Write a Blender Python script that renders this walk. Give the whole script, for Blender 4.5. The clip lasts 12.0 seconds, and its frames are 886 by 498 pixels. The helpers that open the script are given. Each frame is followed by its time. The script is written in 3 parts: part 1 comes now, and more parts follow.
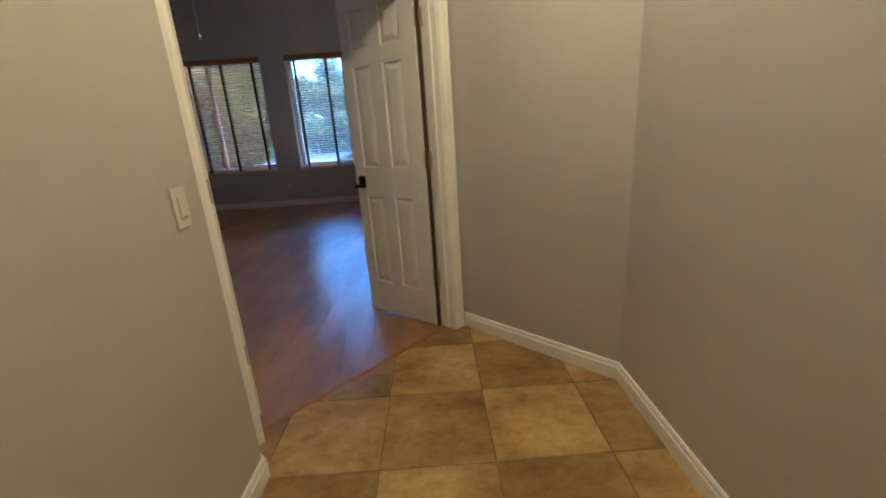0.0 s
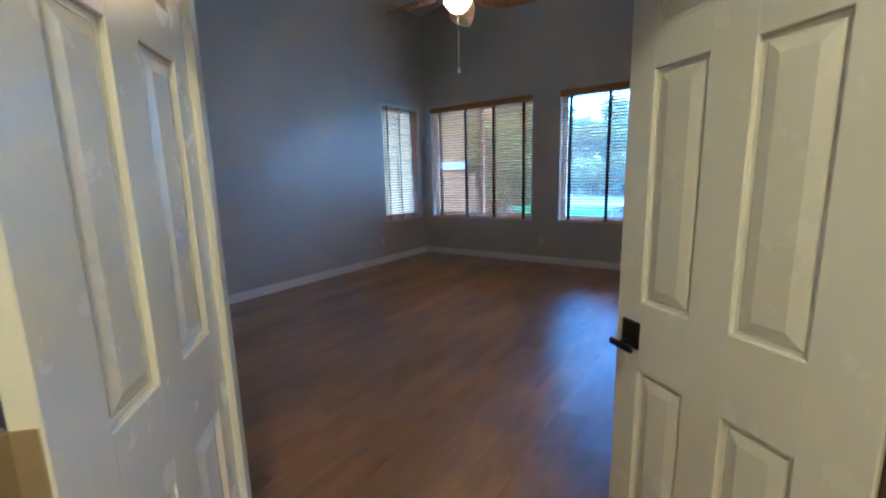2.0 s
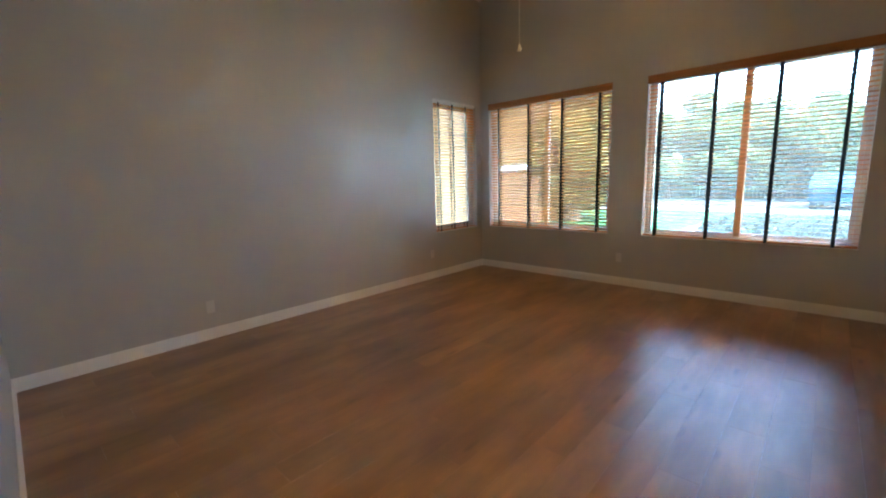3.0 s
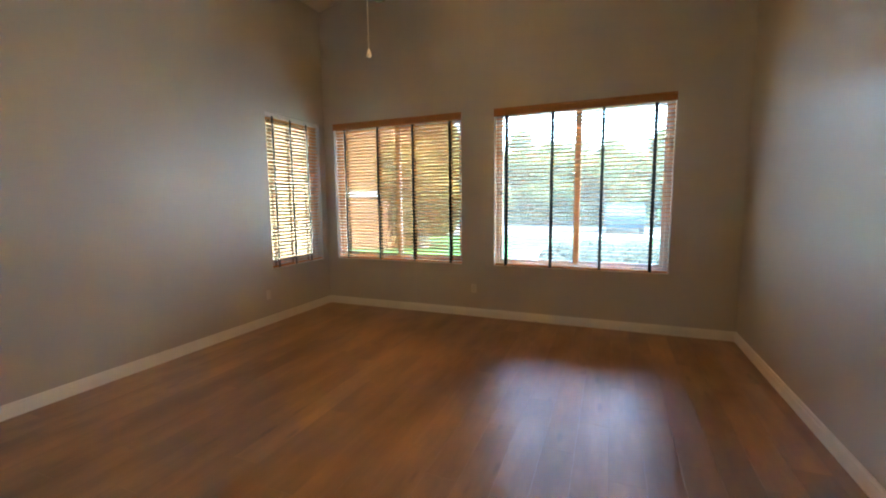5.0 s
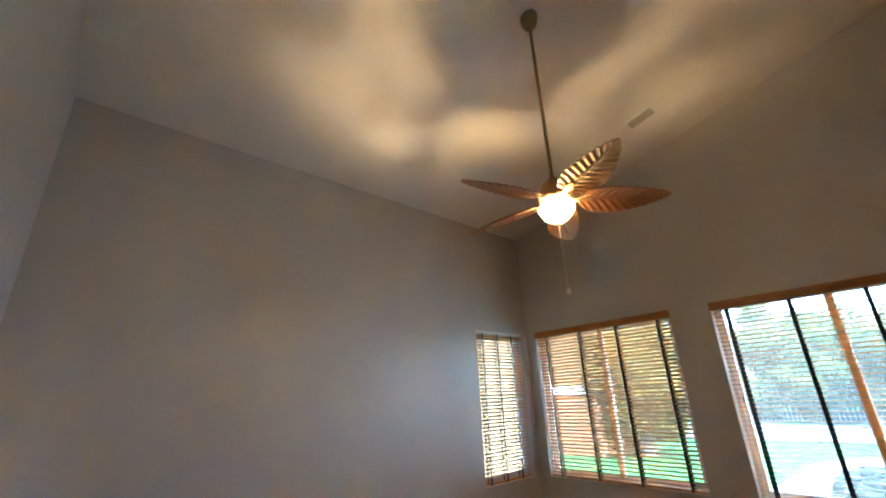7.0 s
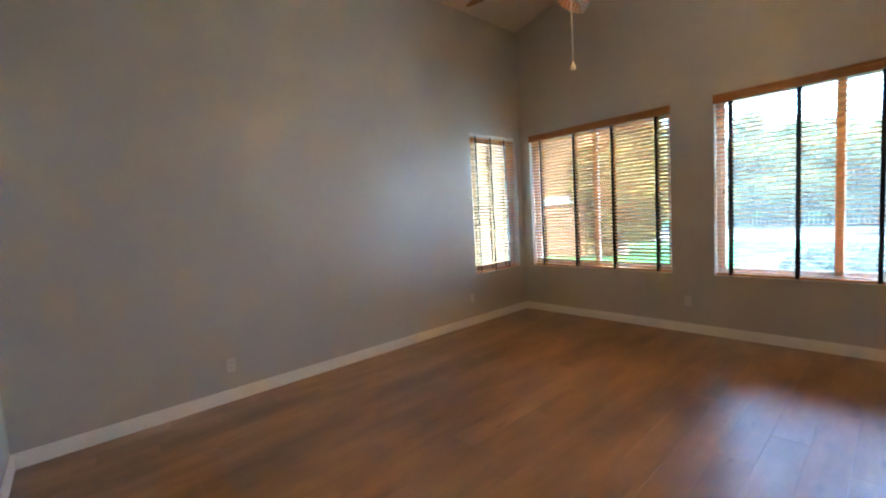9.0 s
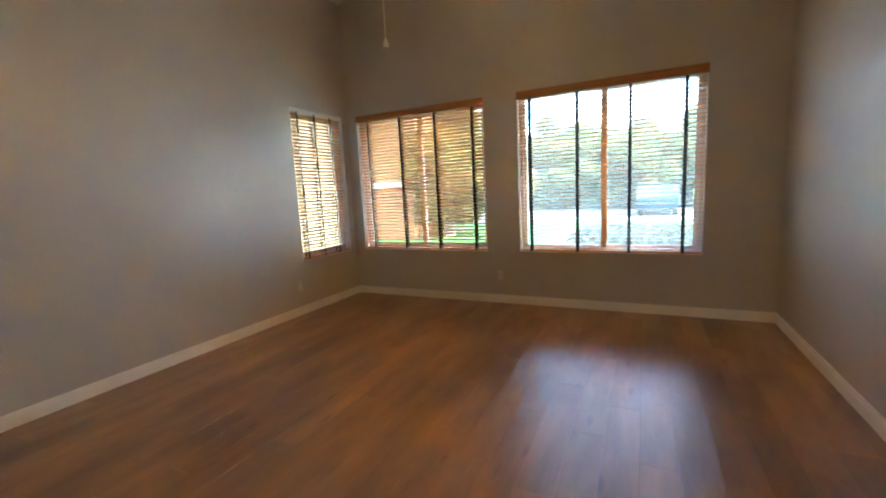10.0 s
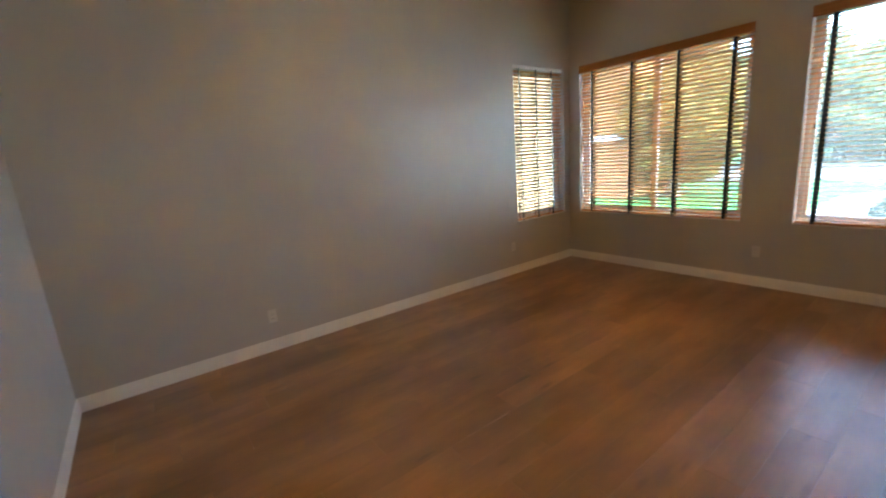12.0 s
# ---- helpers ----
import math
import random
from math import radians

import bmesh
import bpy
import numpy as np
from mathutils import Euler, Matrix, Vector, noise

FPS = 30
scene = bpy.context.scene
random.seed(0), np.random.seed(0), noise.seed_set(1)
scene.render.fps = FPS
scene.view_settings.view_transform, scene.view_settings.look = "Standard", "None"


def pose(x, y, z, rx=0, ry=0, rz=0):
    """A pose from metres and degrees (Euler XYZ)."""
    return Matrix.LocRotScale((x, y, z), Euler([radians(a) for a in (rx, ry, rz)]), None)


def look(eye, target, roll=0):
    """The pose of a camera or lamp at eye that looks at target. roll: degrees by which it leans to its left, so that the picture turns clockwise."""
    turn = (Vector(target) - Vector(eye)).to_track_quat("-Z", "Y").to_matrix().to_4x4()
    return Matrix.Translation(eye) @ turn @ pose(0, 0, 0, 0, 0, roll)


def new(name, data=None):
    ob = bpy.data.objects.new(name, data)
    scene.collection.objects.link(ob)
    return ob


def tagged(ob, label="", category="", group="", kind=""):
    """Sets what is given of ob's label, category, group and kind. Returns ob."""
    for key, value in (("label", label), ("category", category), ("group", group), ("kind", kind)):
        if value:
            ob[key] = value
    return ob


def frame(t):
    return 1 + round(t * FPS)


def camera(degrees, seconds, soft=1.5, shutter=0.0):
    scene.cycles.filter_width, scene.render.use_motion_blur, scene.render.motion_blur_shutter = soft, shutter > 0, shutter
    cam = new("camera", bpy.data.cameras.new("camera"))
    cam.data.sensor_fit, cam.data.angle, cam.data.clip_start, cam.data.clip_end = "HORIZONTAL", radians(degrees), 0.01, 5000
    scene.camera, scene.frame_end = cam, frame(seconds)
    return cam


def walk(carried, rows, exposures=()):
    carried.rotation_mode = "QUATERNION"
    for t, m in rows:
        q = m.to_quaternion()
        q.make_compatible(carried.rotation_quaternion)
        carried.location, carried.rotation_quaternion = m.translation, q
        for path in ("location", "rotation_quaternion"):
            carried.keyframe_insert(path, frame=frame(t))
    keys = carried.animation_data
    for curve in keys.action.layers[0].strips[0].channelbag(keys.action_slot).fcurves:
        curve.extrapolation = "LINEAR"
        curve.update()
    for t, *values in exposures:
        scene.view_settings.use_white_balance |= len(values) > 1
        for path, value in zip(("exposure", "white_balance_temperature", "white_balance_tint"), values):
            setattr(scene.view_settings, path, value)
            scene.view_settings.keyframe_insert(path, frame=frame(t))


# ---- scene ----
cam = camera(94.2, 12.0, soft=2.1, shutter=0.1)
PATH = [
    (0, (0.216, -0.158, 1.289), (0.246, 1.758, 0.716), -3.8),
    (0.5, (0.165, 0.258, 1.345), (0.127, 2.203, 0.881), -4.2),
    (0.8, (0.140, 0.530, 1.364), (0.054, 2.488, 0.967), -2.2),
    (1, (0.114, 0.7, 1.372), (-0.152, 2.633, 0.933), -3.6),
    (1.2, (0.083, 0.899, 1.378), (-0.456, 2.790, 1.012), -2.8),
    (1.5, (0.078, 1.08, 1.389), (-0.775, 2.851, 1.019), -2.9),
    (1.8, (0.032, 1.334, 1.376), (-1.078, 2.957, 1.012), -2.1),
    (2, (-0.06, 1.455, 1.411), (-1.178, 3.078, 1.068), -1.4),
    (2.3, (-0.152, 1.663, 1.393), (-1.362, 3.211, 1.020), -1.4),
    (2.5, (-0.243, 1.851, 1.413), (-1.600, 3.278, 1.066), -1.9),
    (4.5, (-0.913, 2.615, 1.512), (-1.935, 4.322, 1.3), 0.3),
    (5, (-0.843, 2.696, 1.508), (-1.594, 4.536, 1.282), -0.6),
    (5.5, (-0.8, 2.679, 1.594), (-1.613, 4.506, 1.554), -3.2),
    (6, (-0.784, 2.607, 1.694), (-1.812, 4.282, 2.069), -4.3),
    (6.2, (-0.759, 2.564, 1.710), (-1.887, 4.129, 2.236), -6.0),
    (6.5, (-0.744, 2.523, 1.754), (-2.02, 3.856, 2.525), -6.1),
    (8.5, (-0.844, 2.479, 1.582), (-2.455, 3.661, 1.664), -2.3),
    (9, (-0.85, 2.534, 1.523), (-2.334, 3.865, 1.365), -3.4),
    (9.5, (-0.838, 2.583, 1.476), (-2.103, 4.11, 1.216), -3.4),
    (10, (-0.815, 2.692, 1.497), (-1.686, 4.471, 1.221), -2.9),
    (10.5, (-0.778, 2.762, 1.496), (-1.27, 4.668, 1.144), -2.2),
    (11, (-0.802, 2.777, 1.503), (-1.412, 4.653, 1.177), -4.9),
    (11.5, (-0.846, 2.756, 1.57), (-1.902, 4.44, 1.352), -5.6),
    (12, (-1.062, 2.673, 1.572), (-2.637, 3.828, 1.146), -4.4),
]
EXPOSURES = [(0.0, 5.1, 3700, 3), (1.0, 5.35, 3550, 1), (1.5, 5.5, 3500, -3), (2.0, 5.65, 3500, -4), (2.7, 6.2, 4500, -5), (4.5, 6.3, 5050, -5), (5.5, 6.3, 5350, -4), (6.5, 6.25, 4900, -4), (8.5, 6.5, 4450, -5), (9.5, 6.4, 4900, -5), (10.5, 6.3, 5250, -4), (12.0, 6.3, 5000, -5)]
walk(cam, [(t, look(eye, target, roll)) for t, eye, target, roll in PATH], EXPOSURES)

# ---- world, sun, lamps ----
world = bpy.data.worlds.new("world")
scene.world = world
world.use_nodes = True
wn = world.node_tree
sky = wn.nodes.new("ShaderNodeTexSky")
sky.sky_type = "NISHITA"
sky.sun_disc = False
sky.dust_density = 4.0
sky.sun_elevation, sky.sun_rotation = radians(53), radians(97)
wn.nodes["Background"].inputs["Strength"].default_value = 0.15
wn.links.new(sky.outputs["Color"], wn.nodes["Background"].inputs["Color"])
sun = new("sun", bpy.data.lights.new("sun", "SUN"))
sun.data.energy, sun.data.angle, sun.data.color = 0.5, radians(10), (1.0, 0.94, 0.85)
sun.matrix_world = look((35, -4.3, 47), (0, 0, 0))

# ---- materials ----
def nodes_of(name):
    m = bpy.data.materials.new(name)
    m.use_nodes = True
    return m, m.node_tree.nodes, m.node_tree.links, m.node_tree.nodes["Principled BSDF"]


def coords(N, L, scale=(1, 1, 1), space="Object"):
    tc, mp = N.new("ShaderNodeTexCoord"), N.new("ShaderNodeMapping")
    mp.inputs["Scale"].default_value = scale
    L.new(tc.outputs[space], mp.inputs["Vector"])
    return mp.outputs["Vector"]


def noise_tex(N, L, vec, scale, detail=4, rough=0.6):
    n = N.new("ShaderNodeTexNoise")
    n.inputs["Scale"].default_value, n.inputs["Detail"].default_value, n.inputs["Roughness"].default_value = scale, detail, rough
    L.new(vec, n.inputs["Vector"])
    return n.outputs["Fac"]


def ramp(N, L, fac, stops):
    r = N.new("ShaderNodeValToRGB")
    el = r.color_ramp.elements
    while len(el) < len(stops):
        el.new(0.5)
    for e, (p, c) in zip(el, stops):
        e.position, e.color = p, (*c, 1)
    L.new(fac, r.inputs["Fac"])
    return r.outputs["Color"]


def bump(N, L, fac, bsdf, strength, dist):
    b = N.new("ShaderNodeBump")
    b.inputs["Strength"].default_value, b.inputs["Distance"].default_value = strength, dist
    L.new(fac, b.inputs["Height"])
    L.new(b.outputs["Normal"], bsdf.inputs["Normal"])


def mixed(N, L, a, b, fac, mode="MULTIPLY"):
    m = N.new("ShaderNodeMix")
    m.data_type, m.blend_type = "RGBA", mode
    if isinstance(fac, (int, float)):
        m.inputs["Factor"].default_value = fac
    else:
        L.new(fac, m.inputs["Factor"])
    L.new(a, m.inputs["A"])
    L.new(b, m.inputs["B"])
    return m.outputs["Result"]


def plain(name, color, rough=0.5, metal=0.0, vary=0.12, scale=6.0, bump_scale=0, bump_dist=0.001, spec=0.5):
    """A paint-like surface: colour with soft stains at two scales and a fine relief."""
    m, N, L, B = nodes_of(name)
    v = coords(N, L)
    lo, hi = [c * (1 - vary) for c in color], [min(1, c * (1 + vary * 0.6)) for c in color]
    big = ramp(N, L, noise_tex(N, L, v, scale), [(0.3, lo), (0.7, hi)])
    L.new(big, B.inputs["Base Color"])
    r = ramp(N, L, noise_tex(N, L, v, scale * 5), [(0.3, [rough * 0.93] * 3), (0.7, [min(1, rough * 1.08)] * 3)])
    L.new(r, B.inputs["Roughness"])
    B.inputs["Metallic"].default_value = metal
    B.inputs["Specular IOR Level"].default_value = spec
    if bump_scale:
        bump(N, L, noise_tex(N, L, v, bump_scale, 3), B, 0.5, bump_dist)
    return m


def wood(name, light, dark, axis, rough=0.4, grain=28.0, per_object=True, gloss=0.5, tone=(0.72, 1.2)):
    """Streaked grain along one axis; each piece takes its own tone."""
    m, N, L, B = nodes_of(name)
    sc = [grain, grain, grain]
    sc[axis] = grain * 0.06
    v = coords(N, L, tuple(sc))
    if per_object:
        info, add = N.new("ShaderNodeObjectInfo"), N.new("ShaderNodeVectorMath")
        mul = N.new("ShaderNodeMath")
        mul.operation = "MULTIPLY"
        mul.inputs[1].default_value = 137.0
        L.new(info.outputs["Random"], mul.inputs[0])
        L.new(v, add.inputs[0])
        L.new(mul.outputs[0], add.inputs[1])
        v = add.outputs["Vector"]
    f = noise_tex(N, L, v, 1.0, 6, 0.65)
    col = ramp(N, L, f, [(0.25, dark), (0.5, [(a + b) / 2 for a, b in zip(light, dark)]), (0.75, light)])
    slow = noise_tex(N, L, v, 0.16, 3)
    col = mixed(N, L, col, ramp(N, L, slow, [(0.3, (0.6, 0.58, 0.56)), (0.7, (1, 1, 1))]), 0.8)
    if per_object:
        tint = ramp(N, L, info.outputs["Random"], [(0, [tone[0]] * 3), (1, [tone[1]] * 3)])
        col = mixed(N, L, col, tint, 1.0)
    L.new(col, B.inputs["Base Color"])
    L.new(ramp(N, L, f, [(0.2, [rough * 1.1] * 3), (0.8, [rough * 0.9] * 3)]), B.inputs["Roughness"])
    B.inputs["Specular IOR Level"].default_value = gloss
    bump(N, L, f, B, 0.12, 0.0004)
    return m


WALL = plain("wall_paint", (0.52, 0.50, 0.46), 0.42, vary=0.04, scale=1.3, bump_scale=160, bump_dist=0.0006, spec=0.5)
CEIL = plain("ceiling_paint", (0.72, 0.68, 0.61), 0.85, vary=0.04, scale=1.5, bump_scale=120, bump_dist=0.002, spec=0.2)
TRIM = plain("trim_paint", (0.88, 0.865, 0.82), 0.35, vary=0.05, scale=4, bump_scale=60, bump_dist=0.0003)
DOOR = plain("door_paint", (0.80, 0.79, 0.75), 0.26, vary=0.03, scale=2)
PLATE = plain("plate_plastic", (0.66, 0.64, 0.59), 0.3, vary=0.03)
SLOT = plain("slot_dark", (0.03, 0.03, 0.03), 0.6)
# grey that stands in for shade inside the vent
VENTSHADE = plain("vent_shade", (0.22, 0.20, 0.17), 0.8)
# dark brown that stands in for shade in the hinge gap
GAPSHADE = plain("gap_shade", (0.05, 0.032, 0.018), 0.8)
BLACK = plain("black_metal", (0.012, 0.012, 0.013), 0.35, metal=0.6)
BRASS = plain("hinge_brass", (0.40, 0.33, 0.20), 0.4, metal=0.35)
FANBRASS = plain("fan_antique_brass", (0.30, 0.22, 0.10), 0.38, metal=0.85)
TAPE = plain("blind_tape", (0.012, 0.011, 0.012), 0.9, bump_scale=300, bump_dist=0.0005)
SLAT = wood("blind_wood", (0.74, 0.325, 0.045), (0.56, 0.225, 0.028), 0, 0.45, 20, tone=(0.92, 1.08))
VALANCE = wood("valance_wood", (0.50, 0.22, 0.045), (0.34, 0.13, 0.022), 0, 0.4, 20, tone=(0.95, 1.05))
FRAME = plain("window_frame_tan", (0.50, 0.32, 0.17), 0.45, vary=0.06)
VINYL = plain("window_track_white", (0.72, 0.70, 0.66), 0.4, vary=0.05)


def plank_material():
    """Hand-scraped boards: streaked grain, cloudy stain, a few knots, each board with its own tone and polish."""
    m, N, L, B = nodes_of("floor_plank_wood")
    info, mul = N.new("ShaderNodeObjectInfo"), N.new("ShaderNodeMath")
    mul.operation, mul.inputs[1].default_value = "MULTIPLY", 137.0
    L.new(info.outputs["Random"], mul.inputs[0])

    def placed(scale):
        add = N.new("ShaderNodeVectorMath")
        L.new(coords(N, L, scale), add.inputs[0])
        L.new(mul.outputs[0], add.inputs[1])
        return add.outputs["Vector"]

    grain = noise_tex(N, L, placed((20, 1.3, 12)), 1.0, 6, 0.65)
    cloud = noise_tex(N, L, placed((4.0, 1.1, 4)), 1.0, 4, 0.6)
    col = ramp(N, L, grain, [(0.2, (0.285, 0.135, 0.036)), (0.5, (0.335, 0.162, 0.044)), (0.8, (0.385, 0.19, 0.054))])
    col = mixed(N, L, col, ramp(N, L, cloud, [(0.30, (0.44, 0.41, 0.38)), (0.48, (0.85, 0.83, 0.81)), (0.68, (1.3, 1.28, 1.25))]), 0.55)
    # cloudy stain that runs on from board to board
    place, squeeze = N.new("ShaderNodeNewGeometry"), N.new("ShaderNodeMapping")
    squeeze.inputs["Scale"].default_value = (2.4, 0.8, 1)
    squeeze.inputs["Rotation"].default_value = (0, 0, radians(-16))
    L.new(place.outputs["Position"], squeeze.inputs["Vector"])
    drift = noise_tex(N, L, squeeze.outputs["Vector"], 1.0, 5, 0.55)
    col = mixed(N, L, col, ramp(N, L, drift, [(0.3, (0.5, 0.46, 0.42)), (0.5, (0.9, 0.9, 0.9)), (0.7, (1.35, 1.33, 1.3))]), 0.9)
    knots = N.new("ShaderNodeTexVoronoi")
    knots.inputs["Scale"].default_value = 1.0
    L.new(placed((5.5, 1.5, 1.0)), knots.inputs["Vector"])
    col = mixed(N, L, col, ramp(N, L, knots.outputs["Distance"], [(0.05, (0.25, 0.2, 0.17)), (0.13, (1, 1, 1))]), 0.5)
    col = mixed(N, L, col, ramp(N, L, info.outputs["Random"], [(0, (0.86, 0.85, 0.84)), (1, (1.08, 1.08, 1.08))]), 1.0)
    L.new(col, B.inputs["Base Color"])
    L.new(ramp(N, L, drift, [(0.25, [0.50] * 3), (0.7, [0.36] * 3)]), B.inputs["Roughness"])
    L.new(ramp(N, L, cloud, [(0.3, [0.40] * 3), (0.65, [0.29] * 3)]), B.inputs["Coat Roughness"])
    B.inputs["Specular IOR Level"].default_value = 0.7
    bump(N, L, grain, B, 0.12, 0.0004)
    return m


PLANK = plank_material()
# lacquer on the floor boards, the doors and the semi-gloss wall paint
for m, weight, smooth_rough in ((PLANK, 1.0, None), (WALL, 0.22, 0.25), (DOOR, 0.7, 0.24)):
    coat = m.node_tree.nodes["Principled BSDF"]
    coat.inputs["Coat Weight"].default_value = weight
    coat.inputs["Coat IOR"].default_value = 1.6
    if smooth_rough:
        coat.inputs["Coat Roughness"].default_value = smooth_rough
SUBFLOOR = plain("subfloor", (0.04, 0.025, 0.015), 0.8)
GROUT = plain("tile_grout", (0.20, 0.13, 0.07), 0.9, bump_scale=200)
BLADE = wood("fan_blade_wood", (0.40, 0.185, 0.05), (0.15, 0.062, 0.015), 0, 0.36, 22, gloss=0.7, tone=(0.95, 1.05))
CHAIN = plain("chain_metal", (0.75, 0.72, 0.62), 0.35, metal=0.3)
STUCCO = plain("stucco_tan", (0.27, 0.125, 0.032), 0.9, vary=0.12, scale=1.5, bump_scale=40, bump_dist=0.006)
STUCCO2 = plain("stucco_pale", (0.12, 0.078, 0.035), 0.9, vary=0.12, scale=1.5, bump_scale=40, bump_dist=0.006)
BRICKRED = plain("brick_red", (0.29, 0.125, 0.045), 0.9, vary=0.2, scale=5, bump_scale=30, bump_dist=0.006)
CONCRETE = plain("concrete_path", (0.095, 0.09, 0.078), 0.95, vary=0.12, scale=1.2, bump_scale=40, bump_dist=0.003)
ASPHALT = plain("road_asphalt", (0.042, 0.042, 0.04), 0.95, vary=0.2, scale=2, bump_scale=60, bump_dist=0.004, spec=0.1)
GRASS = plain("grass", (0.024, 0.064, 0.013), 0.95, vary=0.35, scale=2.2, bump_scale=50, bump_dist=0.03, spec=0.1)
ROOFTILE = plain("roof_clay", (0.19, 0.105, 0.04), 0.85, vary=0.25, scale=4)
CARPAINT = plain("car_paint_blue", (0.012, 0.03, 0.045), 0.5, vary=0.04, spec=0.2)
CARGLASS = plain("car_glass", (0.012, 0.02, 0.025), 0.3, spec=0.2)
RUBBER = plain("rubber", (0.02, 0.02, 0.02), 0.8)
BARK = plain("bark", (0.16, 0.11, 0.07), 0.95, vary=0.35, scale=8, bump_scale=20, bump_dist=0.02)
FENCE = plain("fence_wood", (0.16, 0.12, 0.085), 0.9, vary=0.2, scale=5)


def leaf_material(name, a, b):
    m, N, L, B = nodes_of(name)
    g = N.new("ShaderNodeNewGeometry")
    L.new(ramp(N, L, g.outputs["Random Per Island"], [(0, a), (1, b)]), B.inputs["Base Color"])
    B.inputs["Roughness"].default_value = 0.7
    B.inputs["Specular IOR Level"].default_value = 0.2
    # thin leaves let part of the light through
    thin, mix = N.new("ShaderNodeBsdfTranslucent"), N.new("ShaderNodeMixShader")
    mix.inputs[0].default_value = 0.5
    L.new(B.inputs["Base Color"].links[0].from_socket, thin.inputs["Color"])
    L.new(B.outputs["BSDF"], mix.inputs[1])
    L.new(thin.outputs["BSDF"], mix.inputs[2])
    L.new(mix.outputs["Shader"], [n for n in N if n.type == "OUTPUT_MATERIAL"][0].inputs["Surface"])
    return m


LEAF = leaf_material("leaf_green", (0.064, 0.076, 0.024), (0.076, 0.088, 0.029))
LEAFGOLD = leaf_material("leaf_yellow_green", (0.12, 0.095, 0.016), (0.16, 0.122, 0.022))
LEAFGREY = leaf_material("leaf_grey_green", (0.034, 0.042, 0.031), (0.045, 0.054, 0.04))


def tile_material():
    m, N, L, B = nodes_of("travertine")
    info, add, mul = N.new("ShaderNodeObjectInfo"), N.new("ShaderNodeVectorMath"), N.new("ShaderNodeMath")
    mul.operation, mul.inputs[1].default_value = "MULTIPLY", 91.0
    L.new(info.outputs["Random"], mul.inputs[0])
    L.new(coords(N, L, (3, 4.2, 3)), add.inputs[0])
    L.new(mul.outputs[0], add.inputs[1])
    v = add.outputs["Vector"]
    cloud = noise_tex(N, L, v, 1.0, 5, 0.62)
    vein = noise_tex(N, L, v, 5.0, 6, 0.7)
    col = ramp(N, L, cloud, [(0.30, (0.24, 0.145, 0.027)), (0.5, (0.45, 0.305, 0.078)), (0.72, (0.57, 0.42, 0.135))])
    col = mixed(N, L, col, ramp(N, L, vein, [(0.35, (0.62, 0.55, 0.48)), (0.6, (1, 1, 1))]), 0.7)
    col = mixed(N, L, col, info.outputs["Color"], 1.0)
    L.new(col, B.inputs["Base Color"])
    L.new(ramp(N, L, vein, [(0.3, [0.42] * 3), (0.7, [0.26] * 3)]), B.inputs["Roughness"])
    bump(N, L, vein, B, 0.2, 0.0008)
    return m


TILE = tile_material()


def glass_material(name, tint, low, high):
    m, N, L, B = nodes_of(name)
    B.inputs["Base Color"].default_value = (tint, tint * 1.01, tint, 1)  # grey tint added to dim the bright view outside
    B.inputs["Roughness"].default_value = 0.0
    B.inputs["Transmission Weight"].default_value = 1.0
    B.inputs["IOR"].default_value = 1.45
    # a translucent veil added as haze, to pale and flatten the outside view
    veil, mix = N.new("ShaderNodeBsdfTranslucent"), N.new("ShaderNodeMixShader")
    veil.inputs["Color"].default_value = (0.94, 0.88, 0.68, 1)
    mp = N.new("ShaderNodeMapRange")
    mp.inputs["To Min"].default_value, mp.inputs["To Max"].default_value = low, high
    L.new(noise_tex(N, L, coords(N, L), 2.5, 5), mp.inputs["Value"])
    L.new(mp.outputs["Result"], mix.inputs[0])
    L.new(B.outputs["BSDF"], mix.inputs[1])
    L.new(veil.outputs["BSDF"], mix.inputs[2])
    L.new(mix.outputs["Shader"], [n for n in N if n.type == "OUTPUT_MATERIAL"][0].inputs["Surface"])
    return m


GLASS = glass_material("window_glass", 0.46, 0.002, 0.005)
# the stronger haze veil, for the lawn window
VEILED = glass_material("window_glass_veiled", 0.52, 0.014, 0.022)


def glow(name, color, strength):
    m, N, L, B = nodes_of(name)
    B.inputs["Base Color"].default_value = (0.8, 0.78, 0.72, 1)
    B.inputs["Emission Color"].default_value = (*color, 1)
    B.inputs["Emission Strength"].default_value = strength
    return m


BOWLGLOW = glow("lit_frosted_glass", (1.0, 0.44, 0.10), 1.0)
# the bulbs sit low in the bowl, so its rim glows less
N, L = BOWLGLOW.node_tree.nodes, BOWLGLOW.node_tree.links
rise, fall = N.new("ShaderNodeSeparateXYZ"), N.new("ShaderNodeMapRange")
L.new(coords(N, L, space="Generated"), rise.inputs["Vector"])
L.new(rise.outputs["Z"], fall.inputs["Value"])
fall.inputs["From Min"].default_value, fall.inputs["From Max"].default_value = 0.25, 0.95
fall.inputs["To Min"].default_value, fall.inputs["To Max"].default_value = 1.3, 0.06
L.new(fall.outputs["Result"], N["Principled BSDF"].inputs["Emission Strength"])
HALLGLOW = glow("lit_hall_glass", (1.0, 0.54, 0.155), 7.2)


# ---- builders ----
def part(name, bm, material, parent=None, label="", matrix=None, smooth=False):
    me = bpy.data.meshes.new(name)
    bmesh.ops.recalc_face_normals(bm, faces=bm.faces)
    bm.to_mesh(me)
    bm.free()
    me.materials.append(material)
    if smooth:
        for p in me.polygons:
            p.use_smooth = True
    ob = new(name, me)
    if matrix is not None:
        ob.matrix_basis = matrix
    if parent is not None:
        ob.parent = parent
    if label:
        tagged(ob, label)
    return ob


